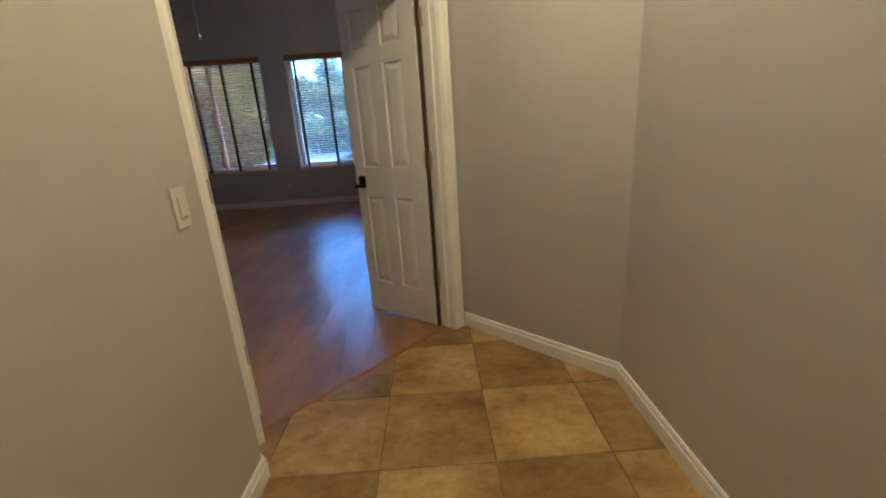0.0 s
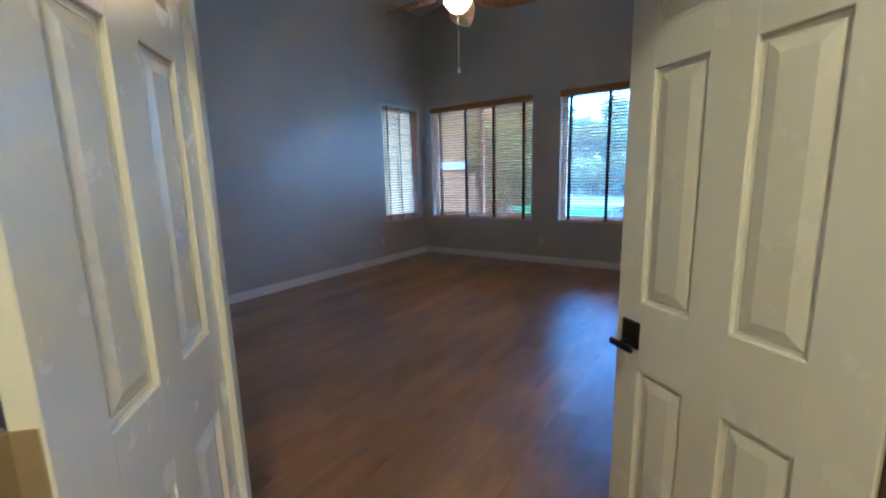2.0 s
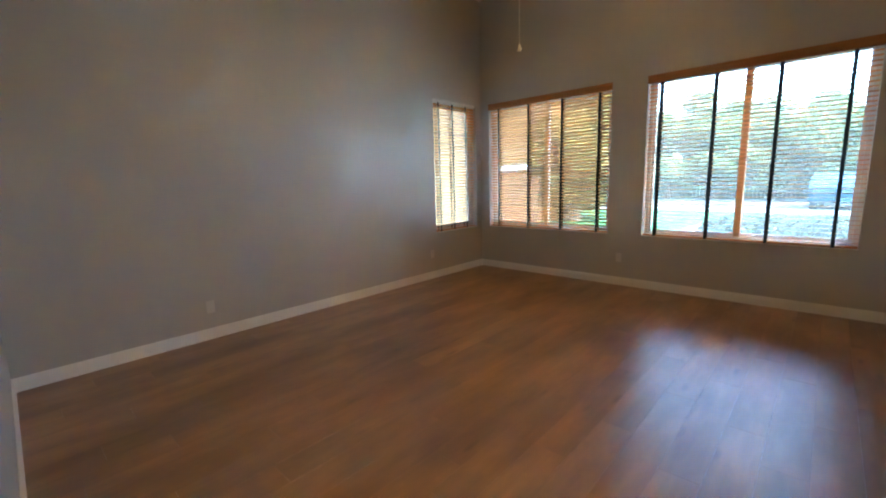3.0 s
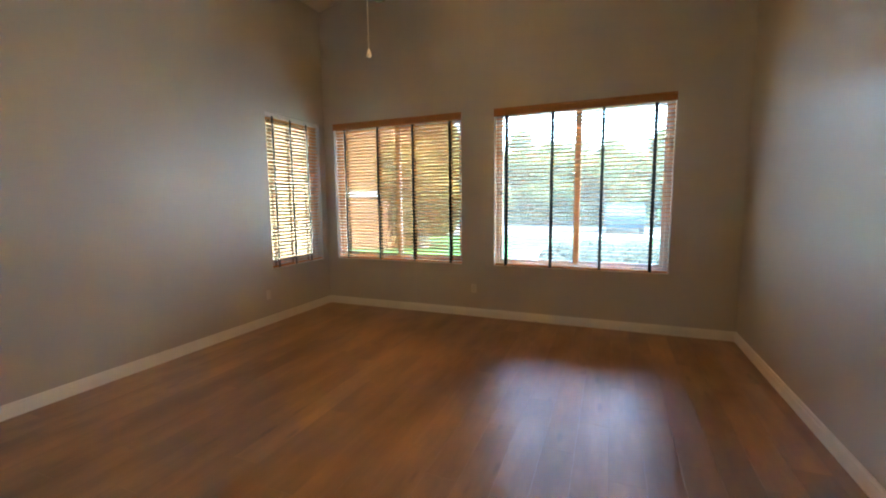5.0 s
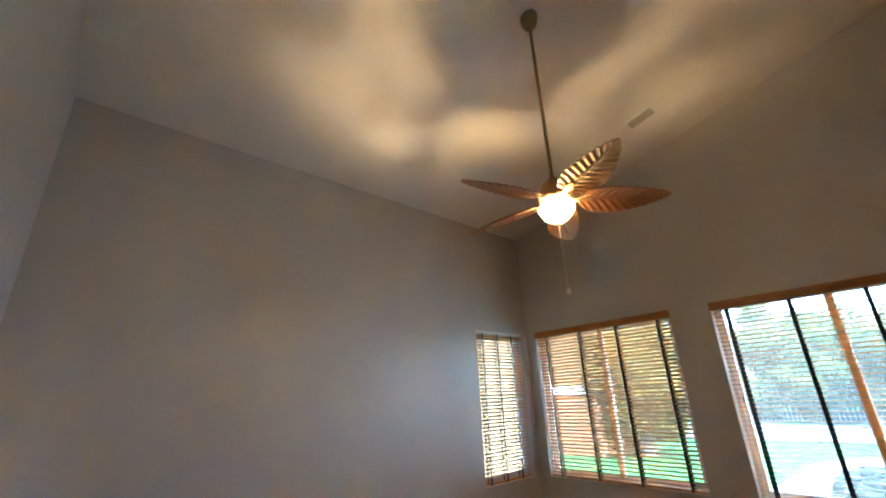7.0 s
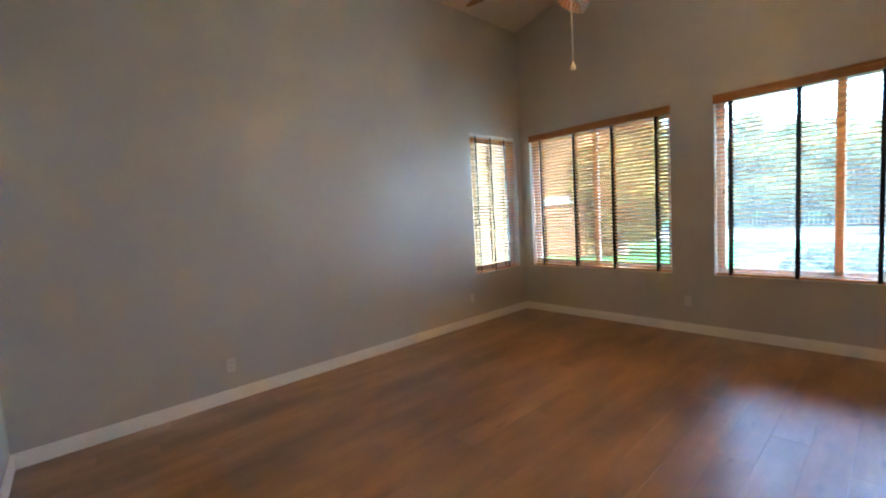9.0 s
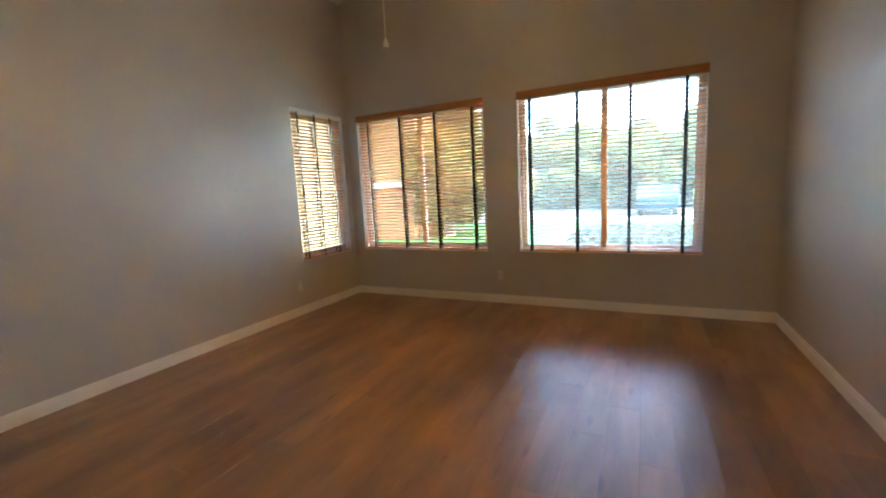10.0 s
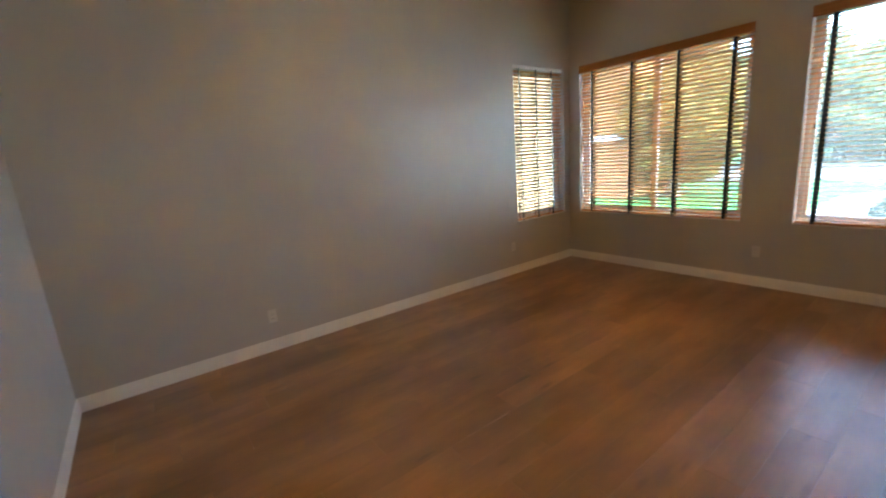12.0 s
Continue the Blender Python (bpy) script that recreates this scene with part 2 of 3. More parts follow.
def shared(name, mesh, parent, matrix):
    ob = new(name, mesh)
    ob.parent = parent
    ob.matrix_basis = matrix
    return ob


def box(bm, x0, x1, y0, y1, z0, z1, bevel=0.0):
    r = bmesh.ops.create_cube(bm, size=1.0)
    bmesh.ops.scale(bm, vec=(x1 - x0, y1 - y0, z1 - z0), verts=r["verts"])
    bmesh.ops.translate(bm, vec=((x0 + x1) / 2, (y0 + y1) / 2, (z0 + z1) / 2), verts=r["verts"])
    if bevel:
        edges = list({e for v in r["verts"] for e in v.link_edges})
        bmesh.ops.bevel(bm, geom=edges, offset=bevel, segments=1, affect="EDGES")


def boxed(*args, **kw):
    bm = bmesh.new()
    box(bm, *args, **kw)
    return bm


def prism(bm, loop, offset):
    """A loop of points pushed along offset into a solid."""
    a = [bm.verts.new(p) for p in loop]
    b = [bm.verts.new(Vector(p) + Vector(offset)) for p in loop]
    bm.faces.new(a)
    bm.faces.new(list(reversed(b)))
    for i in range(len(a)):
        j = (i + 1) % len(a)
        bm.faces.new((a[i], a[j], b[j], b[i]))


def lathe(bm, profile, steps=24, wobble=None):
    """Rings of (radius, z), closed with caps where the radius is zero."""
    rings = []
    for r, z in profile:
        if r < 1e-6:
            rings.append([bm.verts.new((0, 0, z))])
        else:
            ring = []
            for i in range(steps):
                a = 2 * math.pi * i / steps
                k = r * (wobble(a, z) if wobble else 1)
                ring.append(bm.verts.new((k * math.cos(a), k * math.sin(a), z)))
            rings.append(ring)
    for p, q in zip(rings, rings[1:]):
        for i in range(steps):
            j = (i + 1) % steps
            if len(p) == 1 and len(q) > 1:
                bm.faces.new((p[0], q[i], q[j]))
            elif len(q) == 1 and len(p) > 1:
                bm.faces.new((p[i], p[j], q[0]))
            elif len(p) > 1:
                bm.faces.new((p[i], p[j], q[j], q[i]))


def tube(bm, p, q, r, steps=10):
    p, q = Vector(p), Vector(q)
    turn = (q - p).to_track_quat("Z", "Y").to_matrix()
    a, b = [], []
    for i in range(steps):
        o = turn @ Vector((r * math.cos(2 * math.pi * i / steps), r * math.sin(2 * math.pi * i / steps), 0))
        a.append(bm.verts.new(p + o))
        b.append(bm.verts.new(q + o))
    for i in range(steps):
        j = (i + 1) % steps
        bm.faces.new((a[i], a[j], b[j], b[i]))
    bm.faces.new(a)
    bm.faces.new(b)


def clip(poly, n, d):
    """Keep the side of a polygon where n . p >= d."""
    out = []
    for i, p in enumerate(poly):
        q = poly[(i + 1) % len(poly)]
        a, b = n[0] * p[0] + n[1] * p[1] - d, n[0] * q[0] + n[1] * q[1] - d
        if a >= 0:
            out.append(p)
        if (a > 0) != (b > 0) and abs(a - b) > 1e-9:
            k = a / (a - b)
            out.append((p[0] + k * (q[0] - p[0]), p[1] + k * (q[1] - p[1])))
    return out


R2 = math.sqrt(2)


def uv(u, v):
    """From the slanted door wall's own axes (along, through) to the plan."""
    return ((u - v) / R2, (u + v) / R2)


# ---- the plan ----
XL, XR, YF, YN = -4.8, 0.43, 7.8, 2.09
ALX, ALY = -2.2, 1.09
V_ROOM, V_HALL, V_SEAM = 1.527, 1.41, 1.483
U_L, U_R = 0.550, 1.830
U_HALL_L, U_HALL_R = 0.46, 1.925
HX_L, HX_R, HY_BACK, HALL_H = -0.525, 1.092, -2.2, 2.8
HEAD = 2.115
SILL, WTOP = 0.685, 2.64
CEIL0, SLOPE = 4.215, 0.212


def roof(x):
    return CEIL0 + SLOPE * (x - XL)


def wall_run(name, p0, p1, top, thick, openings=(), label="", extend=0.0):
    """A wall with its inner face from p0 to p1, the space on its left hand, with openings (s0, s1, z0, z1)."""
    p0, p1 = Vector(p0), Vector(p1)
    d = (p1 - p0).normalized()
    p0, p1 = p0 - d * extend, p1 + d * extend
    n = Vector((d.y, -d.x))
    length = (p1 - p0).length
    cuts = sorted({0.0, length, *(o[0] + extend for o in openings), *(o[1] + extend for o in openings)})
    bm = bmesh.new()

    def piece(a, b, za, zb, zc, zd):
        A, Bp = p0 + d * a, p0 + d * b
        prism(bm, [(A.x, A.y, za), (Bp.x, Bp.y, zb), (Bp.x, Bp.y, zc), (A.x, A.y, zd)], (n.x * thick, n.y * thick, 0))

    for a, b in zip(cuts, cuts[1:]):
        A, Bp = p0 + d * a, p0 + d * b
        hole = [o for o in openings if o[0] + extend <= a + 1e-6 and o[1] + extend >= b - 1e-6]
        ta, tb = top(A.x) + 0.03, top(Bp.x) + 0.03
        if hole:
            z0, z1 = hole[0][2], hole[0][3]
            if z0 > 0:
                piece(a, b, 0, 0, z0, z0)
            piece(a, b, z1, z1, tb, ta)
        else:
            piece(a, b, -0.05, -0.05, tb, ta)
    return tagged(part(name, bm, WALL), label or "greige painted drywall with orange peel texture", "wall", kind="structure")


def flat(h):
    return lambda x: h


W1 = (6.675, 7.67)
W2 = (-4.632, -2.656)
W3 = (-2.22, -0.235)
wall_run("wall_far", (XR, YF), (XL, YF), roof, 0.2, [(XR - W3[1], XR - W3[0], SILL, WTOP), (XR - W2[1], XR - W2[0], SILL, WTOP)], "greige painted wall with two large windows")
wall_run("wall_left", (XL, YF), (XL, YN), roof, 0.2, [(YF - W1[1], YF - W1[0], SILL, WTOP)], "greige painted wall with one narrow corner window")
wall_run("wall_right", (XR, XR + V_ROOM * R2), (XR, YF), roof, 0.14)
wall_run("wall_near", (XL, YN), (ALX, YN), roof, 0.14)
wall_run("wall_alcove_side", (ALX, YN), (ALX, ALY), roof, 0.14)
wall_run("wall_alcove_back", (ALX, ALY), (ALY - V_ROOM * R2, ALY), roof, 0.12)
diag0 = (ALY - V_ROOM * R2, ALY)
DU = (diag0[0] + diag0[1]) / R2
wall_run("wall_doorway", diag0, (XR, XR + V_ROOM * R2), roof, V_ROOM - V_HALL, [(U_L - 0.02 - DU, U_R + 0.02 - DU, -0.05, HEAD + 0.02)], "greige painted slanted wall with a double doorway")
pA = (HX_R, U_HALL_R * R2 - HX_R)
pB = uv(U_HALL_R, V_HALL)
pC = uv(U_HALL_L, V_HALL)
pD = (HX_L, U_HALL_L * R2 - HX_L)
wall_run("wall_hall_right", (HX_R, HY_BACK), pA, flat(HALL_H), 0.12)
wall_run("wall_hall_slanted", pA, pB, flat(HALL_H), 0.12)
wall_run("wall_hall_return", pC, pD, flat(HALL_H), 0.1)
wall_run("wall_hall_left", pD, (HX_L, HY_BACK), flat(HALL_H), 0.1)
wall_run("wall_hall_back", (HX_L, HY_BACK), (HX_R, HY_BACK), flat(HALL_H), 0.12)

bm = bmesh.new()
prism(bm, [(XL - 0.3, 0.7, roof(XL - 0.3)), (XR + 0.4, 0.7, roof(XR + 0.4)), (XR + 0.4, YF + 0.3, roof(XR + 0.4)), (XL - 0.3, YF + 0.3, roof(XL - 0.3))], (0, 0, 0.15))
tagged(part("ceiling", bm, CEIL), "white textured vaulted ceiling sloping up from the window corner", "ceiling", kind="structure")
bm = bmesh.new()
prism(bm, [(HX_L - 0.1, HY_BACK - 0.1, HALL_H), (HX_R + 0.1, HY_BACK - 0.1, HALL_H), (HX_R + 0.1, pA[1], HALL_H), (*uv(U_HALL_R + 0.1, V_HALL + 0.02), HALL_H), (*uv(U_HALL_L - 0.15, V_HALL + 0.02), HALL_H), (HX_L - 0.1, pD[1], HALL_H)], (0, 0, 0.12))
tagged(part("ceiling_hall", bm, CEIL), "white textured flat hallway ceiling", "ceiling", kind="structure")

bm = bmesh.new()
prism(bm, [(XL - 0.1, YN - 0.1, -0.012), (ALX - 0.1, YN - 0.1, -0.012), (ALX - 0.1, ALY - 0.1, -0.012), (*uv(DU - 0.1, V_SEAM), -0.012), (*uv(2.3, V_SEAM), -0.012), (XR + 0.1, YF + 0.1, -0.012), (XL - 0.1, YF + 0.1, -0.012)], (0, 0, -0.1))
floor = tagged(part("floor", bm, SUBFLOOR), "warm brown wood plank floor with a satin sheen", "floor", kind="structure")
bm = bmesh.new()
prism(bm, [(HX_L - 0.05, HY_BACK - 0.05, -0.004), (HX_R + 0.05, HY_BACK - 0.05, -0.004), (HX_R + 0.05, pA[1] + 0.02, -0.004), (*uv(U_HALL_R + 0.06, V_SEAM), -0.004), (*uv(U_HALL_L - 0.06, V_SEAM), -0.004), (HX_L - 0.05, pD[1], -0.004)], (0, 0, -0.1))
floor_hall = tagged(part("floor_hall", bm, GROUT), "gold and tan travertine tile hallway floor", "floor", kind="structure")


def baseboard(p0, p1, h=0.108, thick=0.016, e0=0.0, e1=0.0):
    """A stepped baseboard along an inner wall line, with the space on its left hand."""
    p0, p1 = Vector(p0), Vector(p1)
    d = (p1 - p0).normalized()
    n = Vector((-d.y, d.x))
    p0, p1 = p0 - d * e0, p1 + d * e1
    prof = [(0.001, 0.0), (thick, 0.0), (thick, h * 0.70), (thick * 0.72, h * 0.76), (thick * 0.72, h * 0.90), (thick * 0.40, h), (0.001, h)]
    bm = bmesh.new()
    prism(bm, [(p0.x + n.x * a, p0.y + n.y * a, z) for a, z in prof], ((p1 - p0).x, (p1 - p0).y, 0))
    return tagged(part("baseboard", bm, TRIM), "white painted moulded baseboard along the wall", "baseboard", kind="structure")


baseboard((XR, YF), (XL, YF))
baseboard((XL, YF), (XL, YN))
baseboard((XR, XR + V_ROOM * R2), (XR, YF))
baseboard((XL, YN), (ALX, YN))
baseboard((ALX, YN), (ALX, ALY))
baseboard((ALX, ALY), diag0)
baseboard(diag0, uv(U_L - 0.1, V_ROOM))
baseboard(uv(U_R + 0.1, V_ROOM), (XR, XR + V_ROOM * R2))
baseboard((HX_R, HY_BACK), pA, h=0.096)
baseboard(pA, pB, e1=-0.022, h=0.096)
baseboard(pC, pD, e0=-0.022, e1=0.006, h=0.096)
baseboard(pD, (HX_L, HY_BACK), e0=0.006, h=0.096)
baseboard((HX_L, HY_BACK), (HX_R, HY_BACK))

# ---- door frame ----
TO_UV = Matrix.Rotation(radians(45), 4, "Z")  # local x along the doorway, y through it
door_frame = tagged(new("door_frame"), "cream white painted double door frame with moulded casing", "door frame", kind="structure")
door_frame.matrix_basis = TO_UV


def casing_side(u, sign, v_face, out):
    """Moulded casing: u is the opening's edge, sign the way it spreads, out the way it stands off the wall."""
    bm = bmesh.new()
    prof = [(0.006, 0), (0.006, 0.011), (0.018, 0.015), (0.046, 0.015), (0.053, 0.020), (0.076, 0.020), (0.076, 0)]
    prism(bm, [(u + sign * a, v_face + out * b, 0.0) for a, b in prof], (0, 0, HEAD + 0.083))
    return bm


for u, sgn in ((U_L, -1), (U_R, 1)):
    part("casing", casing_side(u, sgn, V_HALL, -1), TRIM, door_frame)
    part("casing", casing_side(u, sgn, V_ROOM, 1), TRIM, door_frame)
    part("jamb", boxed(min(u, u + sgn * 0.02), max(u, u + sgn * 0.02), V_HALL - 0.001, V_ROOM + 0.001, 0, HEAD, bevel=0.0015), TRIM, door_frame)
    part("door_stop", boxed(min(u, u - sgn * 0.011), max(u, u - sgn * 0.011), V_ROOM - 0.075, V_ROOM - 0.04, 0, HEAD - 0.012, bevel=0.002), TRIM, door_frame)
for v, out in ((V_HALL, -1), (V_ROOM, 1)):
    part("casing", boxed(U_L + 0.001, U_R - 0.001, min(v, v + out * 0.018), max(v, v + out * 0.018), HEAD + 0.006, HEAD + 0.08, bevel=0.003), TRIM, door_frame)
part("jamb", boxed(U_L, U_R, V_HALL - 0.001, V_ROOM + 0.001, HEAD, HEAD + 0.02, bevel=0.0015), TRIM, door_frame)
# added dark strip: the hinge gap's shade, put in as a solid
part("jamb_edge", boxed(U_R - 0.034, U_R - 0.001, V_ROOM + 0.0015, V_ROOM + 0.006, 0, HEAD), GAPSHADE, door_frame, "dark strip standing in for the shade in the hinge gap")
part("threshold", boxed(U_L + 0.001, U_R - 0.001, V_SEAM - 0.012, V_SEAM + 0.012, -0.004, 0.004, bevel=0.002), VALANCE, door_frame, "thin wood transition strip")


def panel_door(name, hinge, angle, label, handle, astragal, flip):
    """A six panel leaf: local x from the hinge to the free edge, y its thickness, z up."""
    W, H, T = 0.61, 2.09, 0.035
    root = tagged(new(name), label, "door", kind="structure")
    root.matrix_basis = Matrix.Translation((hinge[0], hinge[1], 0.012)) @ Matrix.Rotation(radians(angle), 4, "Z")
    xs = [(0.118, 0.268), (0.372, 0.522)]
    zs = [(0.235, 0.845), (1.045, 1.655), (1.755, 1.965)]
    bm = bmesh.new()
    for x0, x1 in ((0, xs[0][0]), (xs[0][1], xs[1][0]), (xs[1][1], W)):
        box(bm, x0, x1, -T / 2, T / 2, 0, H, bevel=0.0022)
    for z0, z1 in ((0, zs[0][0]), (zs[0][1], zs[1][0]), (zs[1][1], zs[2][0]), (zs[2][1], H)):
        for x0, x1 in xs:
            box(bm, x0 - 0.003, x1 + 0.003, -T / 2 + 0.0004, T / 2 - 0.0004, z0, z1, bevel=0.0022)
    leaf = part("leaf", bm, DOOR, root)
    for x0, x1 in xs:
        for z0, z1 in zs:
            bm = bmesh.new()
            rings = []
            for side in (1, -1):
                loops = []
                for inset, y in ((-0.002, 0.0045), (0.012, 0.0055), (0.016, 0.009), (0.042, 0.0155), (0.045, 0.0155)):
                    loops.append([bm.verts.new((x, side * y, z)) for x, z in ((x0 + inset, z0 + inset), (x1 - inset, z0 + inset), (x1 - inset, z1 - inset), (x0 + inset, z1 - inset))])
                for a, b in zip(loops, loops[1:]):
                    for i in range(4):
                        bm.faces.new((a[i], a[(i + 1) % 4], b[(i + 1) % 4], b[i]))
                bm.faces.new(loops[-1])
                rings.append(loops[0])
            for i in range(4):
                bm.faces.new((rings[0][i], rings[0][(i + 1) % 4], rings[1][(i + 1) % 4], rings[1][i]))
            part("panel", bm, DOOR, root)
    for hz in (0.33, 1.08, 1.85):
        bm = bmesh.new()
        y = flip * (T / 2 + 0.004)
        tube(bm, (-0.004, y, hz - 0.05), (-0.004, y, hz + 0.05), 0.0065, 12)
        tube(bm, (-0.004, y, hz - 0.056), (-0.004, y, hz - 0.05), 0.0045, 8)
        tube(bm, (-0.004, y, hz + 0.05), (-0.004, y, hz + 0.056), 0.0045, 8)
        box(bm, -0.0022, 0.0, -T / 2 + 0.004, T / 2, hz - 0.05, hz + 0.05)
        box(bm, -0.03, 0.001, min(flip * (T / 2 - 0.003), flip * T / 2), max(flip * (T / 2 - 0.003), flip * T / 2), hz - 0.05, hz + 0.05)
        part("hinge", bm, BRASS, root, "aged brass butt hinge")
    if astragal:
        bm = bmesh.new()
        y = -flip * T / 2
        prism(bm, [(W - 0.012, y, 0), (W + 0.042, y, 0), (W + 0.042, y - flip * 0.008, 0), (W + 0.034, y - flip * 0.016, 0), (W - 0.004, y - flip * 0.016, 0), (W - 0.012, y - flip * 0.008, 0)], (0, 0, H))
        part("astragal", bm, DOOR, root, "white moulded meeting strip")
    if handle:
        for side in (1, -1):
            bm = bmesh.new()
            yf = side * T / 2
            box(bm, W - 0.092, W - 0.030, min(yf, yf + side * 0.009), max(yf, yf + side * 0.009), 0.905, 0.985, bevel=0.002)
            tube(bm, (W - 0.061, yf + side * 0.008, 0.921), (W - 0.061, yf + side * 0.05, 0.921), 0.0095, 12)
            hd = part("door_handle", bm, BLACK, root, "matte black lever handle on a square rose")
            bm = bmesh.new()
            box(bm, W - 0.115, W - 0.030, min(yf + side * 0.042, yf + side * 0.054), max(yf + side * 0.042, yf + side * 0.054), 0.911, 0.931, bevel=0.003)
            part("lever", bm, BLACK, hd)
        part("latch_plate", boxed(W - 0.0005, W + 0.0015, -0.012, 0.012, 0.90, 0.962), BLACK, root)
    return root


panel_door("door_1", (-0.6935, 1.534), 136.3, "white six panel inactive door leaf standing open", False, True, 1)
panel_door("door_2", (0.189, 2.360), 142, "white six panel door leaf standing open with a black handle", True, False, -1)

# ---- windows ----
def window(name, place, width, label, bars, glass):
    """A slider in its opening: local x along the wall, y outwards, z up from the sill."""
    H = WTOP - SILL
    root = tagged(new(name), label, "window", kind="structure")
    root.matrix_basis = place
    y0, y1 = 0.105, 0.165
    bm = bmesh.new()
    box(bm, 0, 0.045, y0, y1, 0, H, bevel=0.003)
    box(bm, width - 0.045, width, y0, y1, 0, H, bevel=0.003)
    box(bm, 0.045, width - 0.045, y0, y1, 0, 0.045, bevel=0.003)
    box(bm, 0.045, width - 0.045, y0, y1, H - 0.045, H, bevel=0.003)
    part("window_frame", bm, VINYL, root, "off-white vinyl outer frame")
    half = width / 2
    panes = [(0.045, half), (half, width - 0.045)] if width > 1.2 else [(0.045, width - 0.045)]
    for k, (a, b) in enumerate(panes):
        ya = y0 + 0.008 + 0.022 * k
        bm = bmesh.new()
        box(bm, a, a + 0.035, ya, ya + 0.02, 0.045, H - 0.045, bevel=0.002)
        box(bm, b - 0.035, b, ya, ya + 0.02, 0.045, H - 0.045, bevel=0.002)
        box(bm, a + 0.035, b - 0.035, ya, ya + 0.02, 0.045, 0.085, bevel=0.002)
        box(bm, a + 0.035, b - 0.035, ya, ya + 0.02, H - 0.085, H - 0.045, bevel=0.002)
        sash = part("sash", bm, VINYL, root, "off-white sliding sash")
        pane = part("pane", boxed(a + 0.033, b - 0.033, ya + 0.008, ya + 0.012, 0.083, H - 0.083), glass, sash)
        pane.visible_shadow = False
    if bars:
        part("crossbar", boxed(0.045, width - 0.045, y1 - 0.004, y1 + 0.008, 0.535, 0.548), SLOT, root, "thin dark horizontal bar")
    if len(panes) > 1:
        part("mullion", boxed(half - 0.028, half + 0.028, y0 - 0.006, y0 + 0.006, 0.046, H - 0.046, bevel=0.002), FRAME, root, "tan centre mullion")
        part("sash_latch", boxed(0.062, 0.078, y0 - 0.004, y0 + 0.008, 0.9, 0.96, bevel=0.002), SLOT, root, "small dark latch")
    part("window_sill", boxed(0.0005, width - 0.0005, 0.001, 0.105, 0.0005, 0.008, bevel=0.002), TRIM, root, "white sill board")
    return root


def blind(place, width, label, tapes, valance, tilt):
    """A wood slat blind with wide cloth tapes: local x along the wall, y outwards, z up from the sill."""
    H = WTOP - SILL
    root = tagged(new("window_blind"), label, "window blind", group="wood slat window blinds")
    root.matrix_basis = place
    w = width - 0.012
    ym = 0.045
    if valance:
        bm = bmesh.new()
        prism(bm, [(-0.004, -0.012, H - 0.088), (-0.004, 0.004, H - 0.088), (-0.004, 0.004, H + 0.004), (-0.004, -0.018, H + 0.004), (-0.004, -0.018, H - 0.012), (-0.004, -0.012, H - 0.02), (-0.004, -0.012, H - 0.066), (-0.004, -0.018, H - 0.076)], (width + 0.008, 0, 0))
        part("valance", bm, VALANCE, root, "orange brown wood valance")
    part("headrail", boxed(0.006, 0.006 + w, ym - 0.028, ym + 0.028, H - 0.045, H - 0.001, bevel=0.002), VALANCE if valance else VINYL, root)
    part("bottom_rail", boxed(0.006, 0.006 + w, ym - 0.026, ym + 0.026, 0.010, 0.028, bevel=0.004), SLAT, root)
    bm = bmesh.new()
    prism(bm, [(0, -0.0255, -0.001), (0, -0.012, 0.0012), (0, 0.012, 0.0012), (0, 0.0255, -0.001), (0, 0.0255, -0.0036), (0, 0.012, -0.0014), (0, -0.012, -0.0014), (0, -0.0255, -0.0036)], (w, 0, 0))
    first = part("slat", bm, SLAT, root, matrix=pose(0.006, ym, 0.06, tilt))
    z = 0.06 + 0.0445
    while z < H - 0.06:
        shared("slat", first.data, root, pose(0.006, ym + random.uniform(-0.001, 0.001), z, tilt + random.uniform(-1.2, 1.2)))
        z += 0.0445
    for x in tapes:
        for y in (ym - 0.031, ym + 0.031):
            part("ladder_tape", boxed(x - 0.016, x + 0.016, y - 0.0008, y + 0.0008, 0.008, H - 0.04), TAPE, root, "black cloth ladder tape")
        bm = bmesh.new()
        box(bm, x - 0.016, x + 0.016, ym - 0.031, ym + 0.031, 0.0085, 0.0098)
        part("tape_loop", bm, TAPE, root)
    return root


FAR = lambda x: Matrix.Translation((x, YF, SILL))
LEFT = Matrix.Translation((XL, W1[0], SILL)) @ Matrix.Rotation(radians(90), 4, "Z")
wid2, wid3, wid1 = W2[1] - W2[0], W3[1] - W3[0], W1[1] - W1[0]
window("window_1", LEFT, wid1, "narrow corner window in a drywall reveal", False, GLASS)
window("window_2", FAR(W2[0]), wid2, "large two pane sliding window in a drywall reveal", False, GLASS)
window("window_3", FAR(W3[0]), wid3, "large two pane sliding window facing the lawn", True, VEILED)
blind(FAR(W2[0]), wid2, "honey wood blind with black tapes, lowered with open slats", [0.18, 0.725, 1.27, 1.81], True, -27)
blind(FAR(W3[0]), wid3, "honey wood blind with black tapes before the lawn window", [0.145, 0.70, 1.265, 1.80], True, -7)
blind(LEFT, wid1, "narrow honey wood blind with black tapes, slats open", [0.13, 0.44, 0.75], False, -22)

# ---- ceiling fan ----
FAN = Vector((-2.18, 4.86, 0))
fan = tagged(new("ceiling_fan"), "brass ceiling fan with five carved leaf shaped wood blades, lamp lit", "ceiling fan")
fan.matrix_basis = Matrix.Translation(FAN)
zc = roof(FAN.x)
bm = bmesh.new()
lathe(bm, [(0, zc - 0.13), (0.028, zc - 0.13), (0.045, zc - 0.115), (0.066, zc - 0.07), (0.074, zc - 0.02), (0.072, zc + 0.03), (0, zc + 0.03)], 24)
